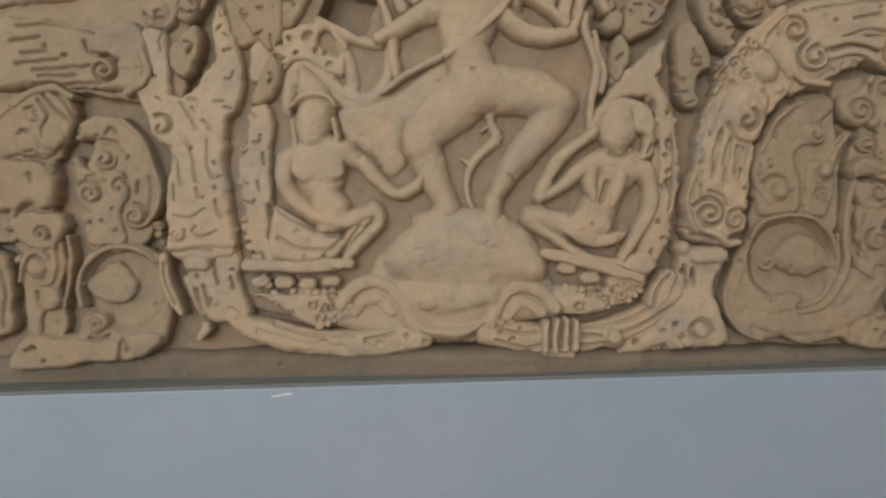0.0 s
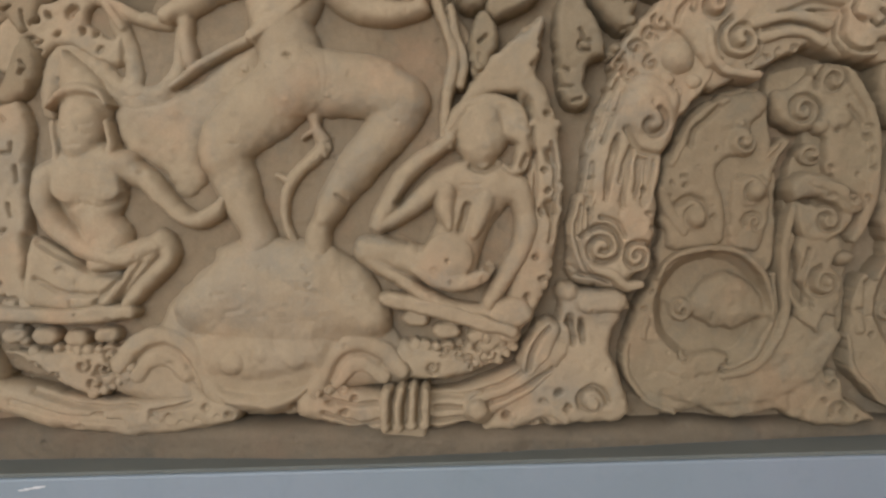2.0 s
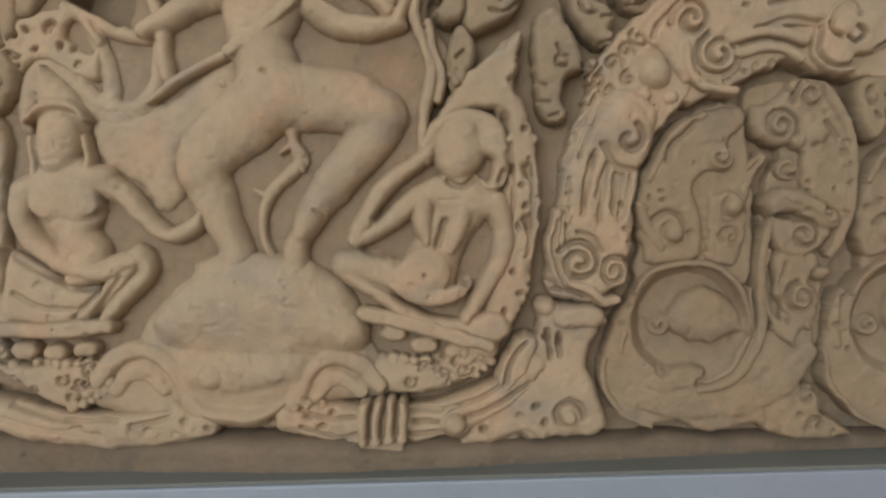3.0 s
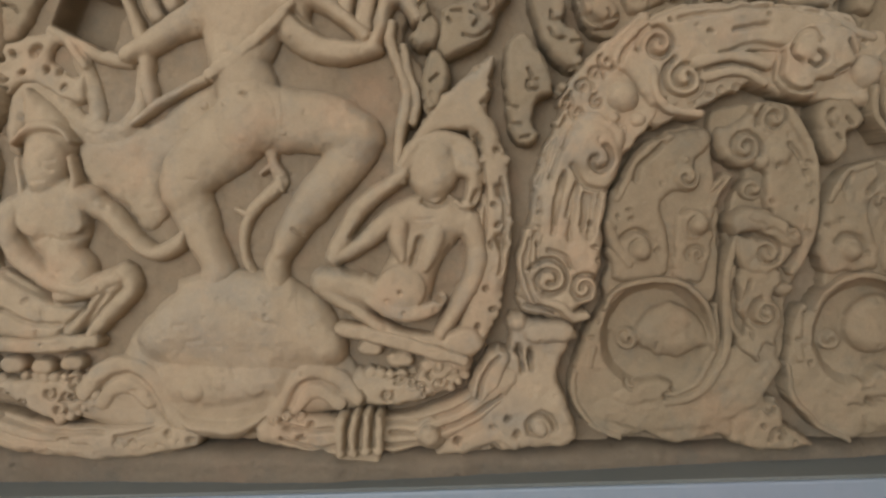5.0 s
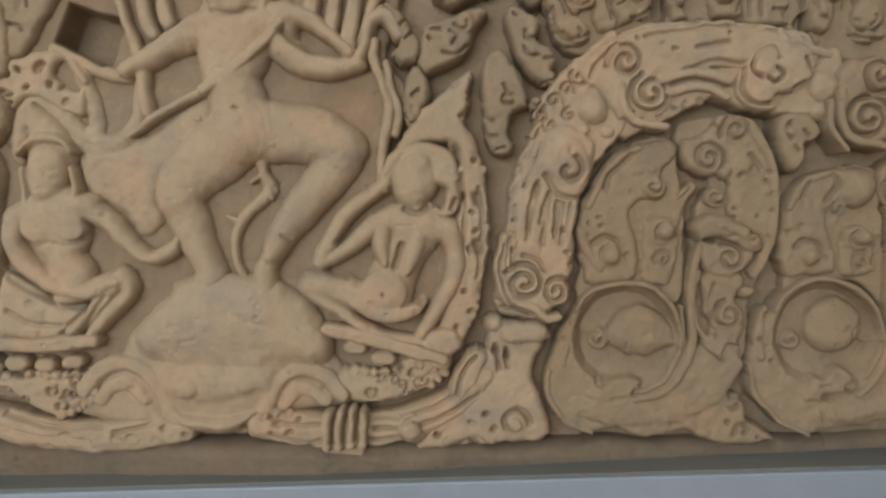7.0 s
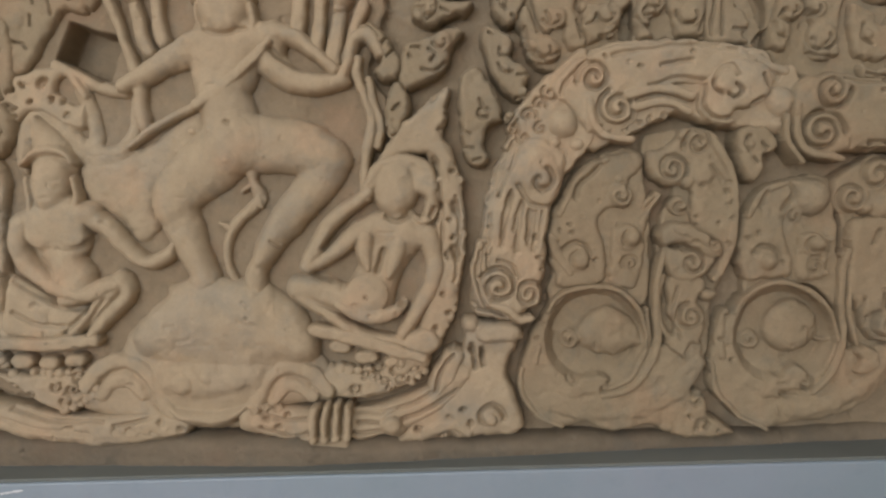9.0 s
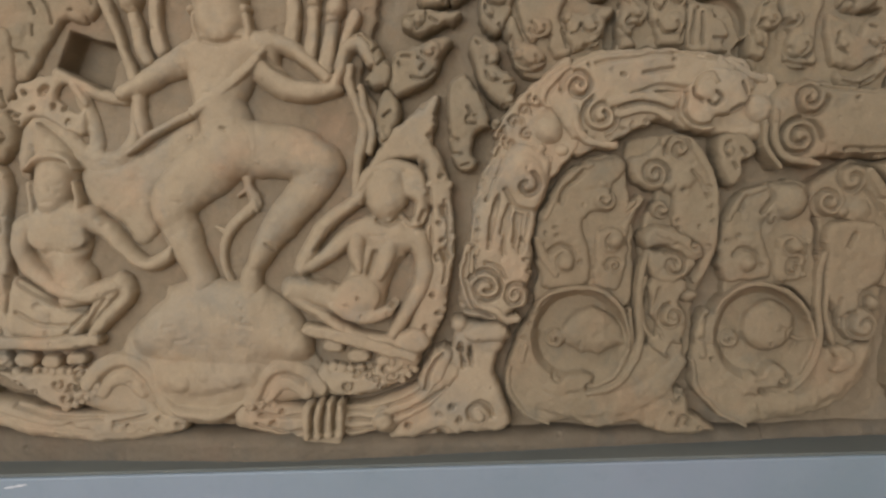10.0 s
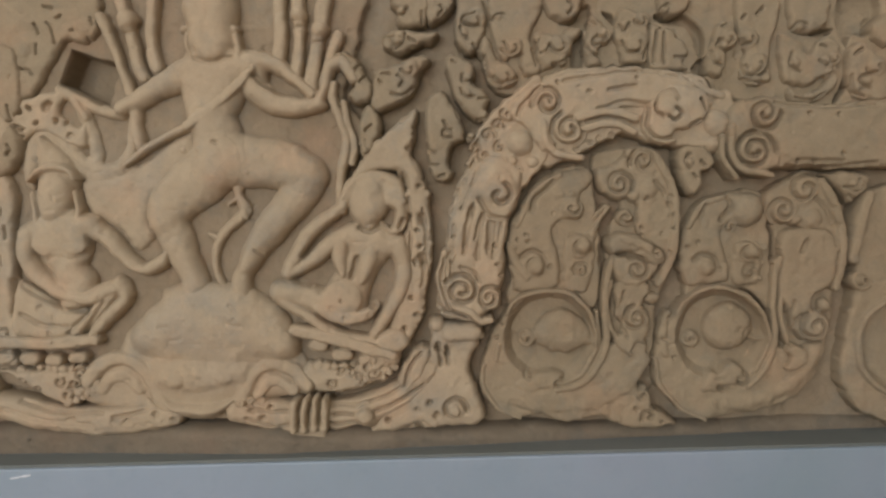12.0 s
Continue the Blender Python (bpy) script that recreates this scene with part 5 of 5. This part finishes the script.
nl.fill(((-0.836, 1.028), (-0.761, 1.018), (-0.681, 1.021), (-0.628, 1.032), (-0.593, 1.019), (-0.616, 0.988), (-0.657, 0.971), (-0.732, 0.969), (-0.796, 0.960), (-0.861, 0.954), (-0.892, 0.962), (-0.868, 1.015)), 38, 14)
nl.bead(((-0.721, 1.043),), 22, 40).curl(((-0.724, 1.046),), 13, 1.1, 0, 1, 3.5, 9)
nl.grooves((((-0.735, 1.017), (-0.714, 1.013), (-0.698, 1.021)), ((-0.667, 1.018), (-0.660, 0.995)), ((-0.853, 0.995), (-0.837, 1.000)), ((-0.672, 1.008), (-0.679, 0.976))), 4, 9)
nl.pit(((-0.840, 0.998), (-0.822, 0.973), (-0.615, 1.075)), 5, 9)
nl.done(relief, NICHE_STONE)
edge = Carving("scroll_plate")
edge.fill(((-1.062, 1.195), (-0.903, 1.185), (-0.881, 1.149), (-0.878, 1.085), (-0.891, 1.025), (-1.072, 1.012)), 28, 12)
edge.groove(((-0.904, 1.160), (-0.892, 1.106), (-0.899, 1.043)), 4, 7)
edge.done(relief, NICHE_STONE)
tall = Carving("hanging_leaf", "long hanging leaf with scrolled lobes")
tall.fill(((-0.921, 1.353), (-0.858, 1.357), (-0.814, 1.352), (-0.791, 1.344), (-0.784, 1.314), (-0.790, 1.275), (-0.810, 1.258), (-0.834, 1.271), (-0.858, 1.257), (-0.925, 1.263)), 42, 18)
tall.fill(((-0.875, 1.262), (-0.835, 1.263), (-0.778, 1.256), (-0.771, 1.222), (-0.792, 1.189), (-0.834, 1.183), (-0.869, 1.211)), 34, 14)
tall.fill(((-0.863, 1.159), (-0.845, 1.184), (-0.785, 1.189), (-0.772, 1.151), (-0.784, 1.115), (-0.782, 1.077), (-0.816, 1.067), (-0.825, 1.021), (-0.846, 1.017), (-0.857, 1.064)), 28, 14)
tall.groove(((-0.803, 1.365), (-0.806, 1.346), (-0.796, 1.337)), 4, 9).groove(((-0.832, 1.326), (-0.830, 1.313)), 4, 8).groove(((-0.863, 1.249), (-0.841, 1.270), (-0.814, 1.261), (-0.790, 1.266)), 4, 9)
tall.curl(((-0.816, 1.215),), 17, 1.1, 330, 1, 3.5, 9, 42).bead(((-0.829, 1.152),), 24, 44, flat=2.6).stroke(((-0.858, 1.127), (-0.850, 1.163), (-0.828, 1.183), (-0.807, 1.172)), (4, 5, 5, 4), 8, 34)
tall.stroke(((-0.796, 1.187), (-0.791, 1.157), (-0.803, 1.126), (-0.826, 1.122)), (5, 5, 5, 4), 38).stroke(((-0.781, 1.193), (-0.774, 1.157), (-0.788, 1.119)), (5, 6, 5), 36).stroke(((-0.768, 1.209), (-0.763, 1.161), (-0.772, 1.115), (-0.782, 1.075)), (5, 6, 6, 4), 30)
tall.fill(((-0.837, 1.118), (-0.789, 1.115), (-0.784, 1.083), (-0.812, 1.069), (-0.836, 1.091)), 40, 10).groove(((-0.827, 1.107), (-0.826, 1.093)), 4, 8).groove(((-0.821, 1.059), (-0.822, 1.031)), 4, 9)
tall.bead(((-0.871, 1.211), (-0.864, 1.167), (-0.878, 1.233)), 12, 34)
tall.done(relief, NICHE_STONE)
rim = Carving("leaf_rim")
rim.fill(((-0.941, 1.378), (-0.907, 1.431), (-0.863, 1.463), (-0.810, 1.485), (-0.765, 1.476), (-0.745, 1.448), (-0.753, 1.405), (-0.775, 1.374), (-0.812, 1.354), (-0.858, 1.362), (-0.900, 1.348)), 30, 16)
rim.bead(((-0.836, 1.386),), 23, 14, 26, 2.6).bead(((-0.791, 1.398),), 25, 14, 26, 2.6).bead(((-0.825, 1.440),), 14, 12, 26)
rim.grooves((((-0.802, 1.474), (-0.782, 1.449), (-0.758, 1.426)), ((-0.785, 1.482), (-0.763, 1.457), (-0.747, 1.434)), ((-0.811, 1.464), (-0.797, 1.439), (-0.804, 1.423)), ((-0.850, 1.401), (-0.843, 1.409), (-0.835, 1.407)), ((-0.838, 1.370), (-0.826, 1.373)), ((-0.809, 1.417), (-0.808, 1.398)), ((-0.837, 1.450), (-0.822, 1.452), (-0.816, 1.439)),), 3.5, 8)
rim.stroke(((-0.919, 1.400), (-0.881, 1.445), (-0.831, 1.477), (-0.781, 1.488), (-0.748, 1.469)), (7, 8, 8, 8, 6), 8, 28)
rim.done(relief, NICHE_STONE)
inner = Carving("inner_scroll_leaf")
inner.fill(((-0.751, 1.395), (-0.740, 1.421), (-0.704, 1.435), (-0.660, 1.430), (-0.624, 1.396), (-0.599, 1.335), (-0.589, 1.285), (-0.604, 1.242), (-0.630, 1.227), (-0.659, 1.241), (-0.647, 1.278), (-0.658, 1.318), (-0.663, 1.359), (-0.678, 1.385), (-0.718, 1.389), (-0.743, 1.386)), 29, 15)
inner.stroke(((-0.660, 1.426), (-0.624, 1.388), (-0.601, 1.331), (-0.592, 1.285), (-0.609, 1.242)), (4, 5, 5, 5, 4), 8, 24).curl(((-0.638, 1.244),), 25, 1.3, 130, -1, 4, 9, 40).groove(((-0.612, 1.315), (-0.607, 1.283), (-0.617, 1.250)), 5, 9)
inner.grooves((((-0.747, 1.403), (-0.741, 1.398), (-0.738, 1.407)), ((-0.711, 1.396), (-0.705, 1.400)), ((-0.690, 1.402), (-0.682, 1.410), (-0.673, 1.403)), ((-0.631, 1.309), (-0.634, 1.288)), ((-0.657, 1.345), (-0.648, 1.357)),), 3.6, 8)
inner.done(relief, NICHE_STONE)
inner = Carving("inner_scroll_leaf")
inner.fill(((-0.760, 1.355), (-0.748, 1.363), (-0.738, 1.353), (-0.722, 1.332), (-0.680, 1.333), (-0.660, 1.326), (-0.651, 1.286), (-0.667, 1.253), (-0.663, 1.193), (-0.733, 1.192), (-0.727, 1.227), (-0.730, 1.259), (-0.752, 1.286), (-0.754, 1.328)), 25, 13)
inner.curl(((-0.694, 1.352),), 21, 1.0, 140, -1, 3, 10, 30).groove(((-0.697, 1.379), (-0.683, 1.377), (-0.677, 1.364)), 2.6, 10)
inner.curl(((-0.724, 1.290),), 26, 1.4, 150, -1, 4, 9, 34).groove(((-0.729, 1.321), (-0.708, 1.323), (-0.694, 1.312)), 3.5, 7).groove(((-0.753, 1.349), (-0.748, 1.334)), 3.5, 7)
inner.curl(((-0.671, 1.301),), 16, 0.9, 20, 1, 2.6, 9, 28).lobes(((-0.728, 1.259), (-0.735, 1.234), (-0.732, 1.204)), 17, 8, 28).pit(((-0.684, 1.258), (-0.705, 1.237), (-0.679, 1.218)), 4, 7)
inner.lobes(((-0.601, 1.227), (-0.597, 1.202), (-0.590, 1.185)), 16, 9, 28)
inner.done(relief, NICHE_STONE)


# ---- the flame leaves over the arches ----
def flame(outline, hooks=(), balls=(), h=38):
    """A domed flame leaf with a few drilled, hooked cuts."""
    c = Carving("flame_leaf")
    c.fill(outline, h, 11, power=2.2)
    for centre, r in balls:
        c.bead((centre,), r, 15, h - 5, 2.6)
        c.curl((centre,), r * 1.05, 0.5, 190, 1, 2.6, 7)
    for hook in hooks:
        if len(hook) > 2:
            mid = (sum(q[0] for q in hook) / len(hook), sum(q[1] for q in hook) / len(hook))
            c.bead((mid,), 9, 11, h - 5, 2.4)
        c.groove(hook, 2.4, 9)
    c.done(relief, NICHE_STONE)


for outline, hooks, balls, h in (
    (((0.433, 1.758), (0.471, 1.758), (0.484, 1.719), (0.479, 1.679), (0.464, 1.650), (0.444, 1.647), (0.426, 1.668), (0.421, 1.697), (0.427, 1.726)), (((0.460, 1.716), (0.442, 1.710), (0.444, 1.697), (0.466, 1.694)), ((0.436, 1.693), (0.438, 1.680), (0.448, 1.672)), ((0.457, 1.662), (0.465, 1.652)),), ((((0.462, 1.706),)[0], 18),), 38),
    (((0.410, 1.645), (0.431, 1.647), (0.458, 1.627), (0.460, 1.607), (0.458, 1.594), (0.472, 1.588), (0.485, 1.566), (0.479, 1.547), (0.485, 1.535), (0.465, 1.527), (0.443, 1.541), (0.424, 1.565), (0.412, 1.591), (0.405, 1.620)), (((0.435, 1.610), (0.438, 1.598), (0.456, 1.600)), ((0.434, 1.585), (0.442, 1.573), (0.456, 1.572)), ((0.465, 1.568), (0.479, 1.570)), ((0.461, 1.531), (0.479, 1.535), (0.483, 1.548)), ((0.419, 1.634), (0.423, 1.630)),), (), 40),
    (((0.375, 1.576), (0.397, 1.586), (0.416, 1.564), (0.427, 1.548), (0.437, 1.526), (0.440, 1.500), (0.418, 1.481), (0.414, 1.457), (0.417, 1.432), (0.401, 1.420), (0.383, 1.430), (0.372, 1.458), (0.367, 1.504), (0.368, 1.543)), (((0.403, 1.529), (0.409, 1.519)), ((0.424, 1.552), (0.428, 1.536)), ((0.417, 1.513), (0.403, 1.513), (0.403, 1.501), (0.417, 1.499)), ((0.374, 1.480), (0.386, 1.476)), ((0.378, 1.454), (0.390, 1.452)), ((0.391, 1.432), (0.403, 1.434)), ((0.438, 1.504), (0.452, 1.494), (0.462, 1.504)),), (), 40),
    (((0.471, 1.675), (0.487, 1.673), (0.500, 1.639), (0.525, 1.625), (0.537, 1.604), (0.525, 1.586), (0.497, 1.583), (0.482, 1.597), (0.474, 1.628), (0.467, 1.652)), (((0.478, 1.642), (0.481, 1.615), (0.491, 1.595), (0.509, 1.589)), ((0.521, 1.596), (0.531, 1.602)),), ((((0.513, 1.606),)[0], 19),), 38),
    (((0.488, 1.753), (0.529, 1.758), (0.582, 1.751), (0.579, 1.713), (0.565, 1.684), (0.567, 1.646), (0.578, 1.611), (0.547, 1.603), (0.535, 1.625), (0.530, 1.645), (0.514, 1.626), (0.498, 1.645), (0.487, 1.677), (0.483, 1.705)), (((0.491, 1.703), (0.499, 1.711), (0.511, 1.713)), ((0.512, 1.664), (0.517, 1.649)), ((0.533, 1.629), (0.541, 1.642)), ((0.577, 1.686), (0.563, 1.677), (0.567, 1.661), (0.579, 1.663)), ((0.561, 1.652), (0.567, 1.624)),), ((((0.526, 1.656),)[0], 18),), 34),
    (((0.580, 1.751), (0.654, 1.749), (0.648, 1.716), (0.631, 1.700), (0.602, 1.699), (0.585, 1.713)), (((0.624, 1.729), (0.632, 1.719), (0.624, 1.710)), ((0.568, 1.705), (0.579, 1.713)),), (), 38),
    (((0.573, 1.680), (0.604, 1.676), (0.618, 1.687), (0.644, 1.686), (0.647, 1.673), (0.634, 1.658), (0.631, 1.636), (0.616, 1.625), (0.592, 1.616), (0.574, 1.611), (0.565, 1.644)), (((0.575, 1.645), (0.586, 1.647), (0.592, 1.657)), ((0.596, 1.624), (0.614, 1.627), (0.626, 1.638)), ((0.608, 1.674), (0.612, 1.666)),), ((((0.612, 1.658),)[0], 18),), 40),
    (((0.659, 1.701), (0.675, 1.709), (0.691, 1.687), (0.699, 1.670), (0.694, 1.654), (0.679, 1.649), (0.677, 1.637), (0.686, 1.622), (0.655, 1.618), (0.649, 1.651), (0.655, 1.677)), (((0.685, 1.666), (0.669, 1.666), (0.667, 1.655), (0.682, 1.655)), ((0.655, 1.653), (0.663, 1.640), (0.675, 1.637)), ((0.664, 1.695), (0.670, 1.689)),), ((((0.686, 1.672),)[0], 12),), 38),
    (((0.708, 1.714), (0.726, 1.723), (0.751, 1.714), (0.767, 1.689), (0.768, 1.660), (0.763, 1.622), (0.718, 1.621), (0.708, 1.650), (0.702, 1.675)), (((0.712, 1.687), (0.720, 1.679), (0.729, 1.692)), ((0.716, 1.660), (0.725, 1.644), (0.745, 1.645)), ((0.755, 1.630), (0.763, 1.653)),), ((((0.743, 1.657),)[0], 20), (((0.753, 1.699),)[0], 14)), 36),
    (((0.765, 1.689), (0.798, 1.686), (0.819, 1.671), (0.837, 1.643), (0.829, 1.626), (0.839, 1.612), (0.811, 1.607), (0.766, 1.616)), (((0.809, 1.632), (0.827, 1.633)), ((0.813, 1.665), (0.821, 1.665)), ((0.778, 1.677), (0.774, 1.623)), ((0.792, 1.673), (0.790, 1.621)), ((0.784, 1.681), (0.792, 1.685)),), (), 34),
    (((0.780, 1.742), (0.838, 1.741), (0.835, 1.712), (0.811, 1.700), (0.788, 1.702)), (((0.786, 1.706), (0.786, 1.717), (0.796, 1.722)),), (), 38),
    (((0.883, 1.686), (0.899, 1.696), (0.915, 1.686), (0.917, 1.647), (0.905, 1.636), (0.897, 1.607), (0.886, 1.592), (0.862, 1.602), (0.868, 1.634), (0.874, 1.667)), (((0.889, 1.659), (0.882, 1.648), (0.891, 1.640), (0.903, 1.640)), ((0.874, 1.640), (0.876, 1.623), (0.888, 1.615)), ((0.891, 1.682), (0.900, 1.688)),), ((((0.901, 1.661),)[0], 15),), 38),
    (((0.918, 1.739), (0.988, 1.737), (0.994, 1.684), (0.979, 1.646), (0.978, 1.586), (0.939, 1.579), (0.922, 1.607), (0.928, 1.637), (0.916, 1.666)), (((0.951, 1.702), (0.961, 1.713)), ((0.926, 1.647), (0.936, 1.652)), ((0.922, 1.626), (0.931, 1.602), (0.952, 1.594), (0.968, 1.605)), ((0.931, 1.591), (0.952, 1.583), (0.974, 1.586)), ((0.924, 1.695), (0.930, 1.702)),), ((((0.952, 1.617),)[0], 19), (((0.938, 1.662),)[0], 15)), 36),
    (((1.005, 1.737), (1.076, 1.735), (1.081, 1.691), (1.066, 1.672), (1.035, 1.666), (1.013, 1.677)), (((1.017, 1.677), (1.025, 1.687), (1.037, 1.683)),), (), 36),
    (((0.990, 1.665), (1.025, 1.660), (1.045, 1.635), (1.056, 1.655), (1.080, 1.663), (1.101, 1.649), (1.098, 1.614), (1.087, 1.593), (1.065, 1.586), (1.036, 1.577), (0.997, 1.587)), (((1.064, 1.648), (1.074, 1.645)), ((1.061, 1.619), (1.073, 1.611), (1.078, 1.624)), ((1.061, 1.588), (1.079, 1.595), (1.086, 1.609)), ((1.016, 1.635), (1.010, 1.616), (1.026, 1.602)),), ((((1.088, 1.624),)[0], 12),), 36),
    (((1.007, 1.576), (1.046, 1.567), (1.086, 1.601), (1.096, 1.579), (1.077, 1.558), (1.037, 1.546), (1.011, 1.550)), (((1.019, 1.558), (1.046, 1.553), (1.068, 1.563)),), (), 38),
    (((1.113, 1.643), (1.137, 1.652), (1.163, 1.632), (1.181, 1.612), (1.183, 1.550), (1.134, 1.549), (1.112, 1.573), (1.107, 1.609)), (((1.123, 1.629), (1.136, 1.636)), ((1.153, 1.595), (1.133, 1.588), (1.135, 1.575), (1.147, 1.570)), ((1.116, 1.592), (1.121, 1.565), (1.140, 1.555)),), ((((1.158, 1.605),)[0], 15),), 38),
    (((1.153, 1.680), (1.183, 1.702), (1.185, 1.639), (1.157, 1.649)), (), (), 36),
    (((0.816, 1.472), (0.851, 1.480), (0.875, 1.467), (0.885, 1.447), (0.875, 1.432), (0.859, 1.428), (0.863, 1.408), (0.844, 1.385), (0.826, 1.399), (0.816, 1.435)), (((0.837, 1.460), (0.828, 1.449), (0.833, 1.437)), ((0.855, 1.450), (0.863, 1.442)), ((0.841, 1.427), (0.848, 1.420)),), (), 38),
    (((1.082, 1.423), (1.127, 1.426), (1.156, 1.416), (1.151, 1.392), (1.137, 1.377), (1.122, 1.367), (1.112, 1.385), (1.090, 1.398)), (((1.108, 1.399), (1.127, 1.397), (1.135, 1.411)), ((1.120, 1.383), (1.130, 1.379)),), ((((1.135, 1.399),)[0], 13),), 34),
    (((0.312, 1.754), (0.380, 1.752), (0.380, 1.713), (0.367, 1.696), (0.342, 1.692), (0.322, 1.701), (0.321, 1.724)), (((0.321, 1.717), (0.336, 1.716), (0.340, 1.728)), ((0.368, 1.720), (0.368, 1.702)),), (), 38),
    (((0.312, 1.692), (0.338, 1.694), (0.363, 1.688), (0.397, 1.689), (0.383, 1.665), (0.357, 1.656), (0.331, 1.647), (0.305, 1.652), (0.294, 1.666), (0.297, 1.681)), (((0.316, 1.679), (0.300, 1.675), (0.296, 1.658), (0.311, 1.645)), ((0.338, 1.682), (0.334, 1.667), (0.321, 1.659)), ((0.343, 1.674), (0.355, 1.666)),), ((((0.326, 1.675),)[0], 15),), 38),
    (((0.277, 1.621), (0.311, 1.630), (0.341, 1.641), (0.372, 1.644), (0.382, 1.634), (0.364, 1.615), (0.359, 1.596), (0.345, 1.576), (0.319, 1.556), (0.287, 1.549), (0.271, 1.563), (0.275, 1.594)), (((0.294, 1.613), (0.308, 1.612)), ((0.324, 1.609), (0.334, 1.601), (0.326, 1.592)), ((0.311, 1.580), (0.331, 1.576), (0.349, 1.589)), ((0.288, 1.602), (0.292, 1.598)),), ((((0.346, 1.622),)[0], 15),), 38),
    (((0.207, 1.652), (0.232, 1.657), (0.258, 1.635), (0.268, 1.610), (0.282, 1.594), (0.271, 1.565), (0.243, 1.561), (0.233, 1.579), (0.241, 1.603), (0.220, 1.623)), (((0.226, 1.647), (0.238, 1.632)), ((0.243, 1.620), (0.255, 1.630)), ((0.253, 1.602), (0.263, 1.612)), ((0.237, 1.560), (0.238, 1.573)),), (), 40),
    (((0.257, 1.553), (0.274, 1.565), (0.289, 1.545), (0.288, 1.510), (0.278, 1.482), (0.265, 1.467), (0.251, 1.477), (0.248, 1.516)), (((0.264, 1.515), (0.275, 1.524)), ((0.251, 1.487), (0.257, 1.474), (0.273, 1.476)),), (), 38),
    (((0.377, 1.752), (0.426, 1.751), (0.418, 1.721), (0.401, 1.706), (0.381, 1.700), (0.372, 1.718)), (((0.400, 1.731), (0.405, 1.723), (0.397, 1.715)),), (), 36),
    (((-0.925, 1.699), (-0.801, 1.685), (-0.729, 1.663), (-0.739, 1.643), (-0.824, 1.641), (-0.928, 1.637)), (((-0.844, 1.660), (-0.819, 1.657)),), (), 34),
    (((-0.604, 1.691), (-0.542, 1.679), (-0.536, 1.628), (-0.560, 1.586), (-0.595, 1.585), (-0.613, 1.616)), (((-0.580, 1.619), (-0.576, 1.609), (-0.567, 1.611)), ((-0.607, 1.618), (-0.595, 1.593), (-0.572, 1.588)),), ((((-0.579, 1.621),)[0], 22),), 42),
    (((-0.548, 1.679), (-0.505, 1.678), (-0.505, 1.627), (-0.522, 1.601), (-0.543, 1.602), (-0.555, 1.618)), (((-0.538, 1.624), (-0.528, 1.616), (-0.517, 1.618)), ((-0.521, 1.638), (-0.515, 1.632)),), (), 36),
    (((-0.445, 1.687), (-0.366, 1.685), (-0.347, 1.644), (-0.351, 1.573), (-0.375, 1.539), (-0.399, 1.564), (-0.419, 1.589), (-0.434, 1.620)), (((-0.422, 1.621), (-0.426, 1.613), (-0.418, 1.607)), ((-0.397, 1.623), (-0.387, 1.621)), ((-0.419, 1.585), (-0.403, 1.574), (-0.392, 1.582)), ((-0.376, 1.573), (-0.368, 1.553)),), (), 36),
    (((-0.550, 1.575), (-0.524, 1.595), (-0.504, 1.591), (-0.503, 1.564), (-0.510, 1.531), (-0.524, 1.503), (-0.541, 1.493), (-0.561, 1.514), (-0.566, 1.547)), (((-0.532, 1.565), (-0.520, 1.558), (-0.528, 1.544)), ((-0.559, 1.561), (-0.548, 1.567)),), (), 40),
    (((-0.381, 1.539), (-0.358, 1.532), (-0.351, 1.501), (-0.369, 1.463), (-0.390, 1.444), (-0.419, 1.447), (-0.408, 1.482)), (((-0.376, 1.502), (-0.370, 1.494), (-0.379, 1.487)), ((-0.386, 1.525), (-0.381, 1.531)), ((-0.363, 1.534), (-0.357, 1.524)),), (), 38)):
    flame(outline, hooks, balls, h)

# ---- a fleck of plaster on the plinth ----
fleck = tagged(new("plaster_fleck"), "small white plaster fleck on the plinth's painted front", "fleck")
bm = bmesh.new()
for n in range(5):
    made = bmesh.ops.create_icosphere(bm, subdivisions=2, radius=1.0)
    s = (0.0042, 0.0052, 0.0035, 0.0062, 0.0040)[n]
    for v in made["verts"]:
        v.co = Vector((v.co.x * s + 0.0075 * (n - 2), v.co.y * 0.0012, v.co.z * s * 0.33 + 0.0009 * (n - 2)))
part("smear", bm, WHITE_FLECK, fleck)
fleck.matrix_basis = pose(-0.361, -0.0805, 0.9155, 0, -2.0, 0)
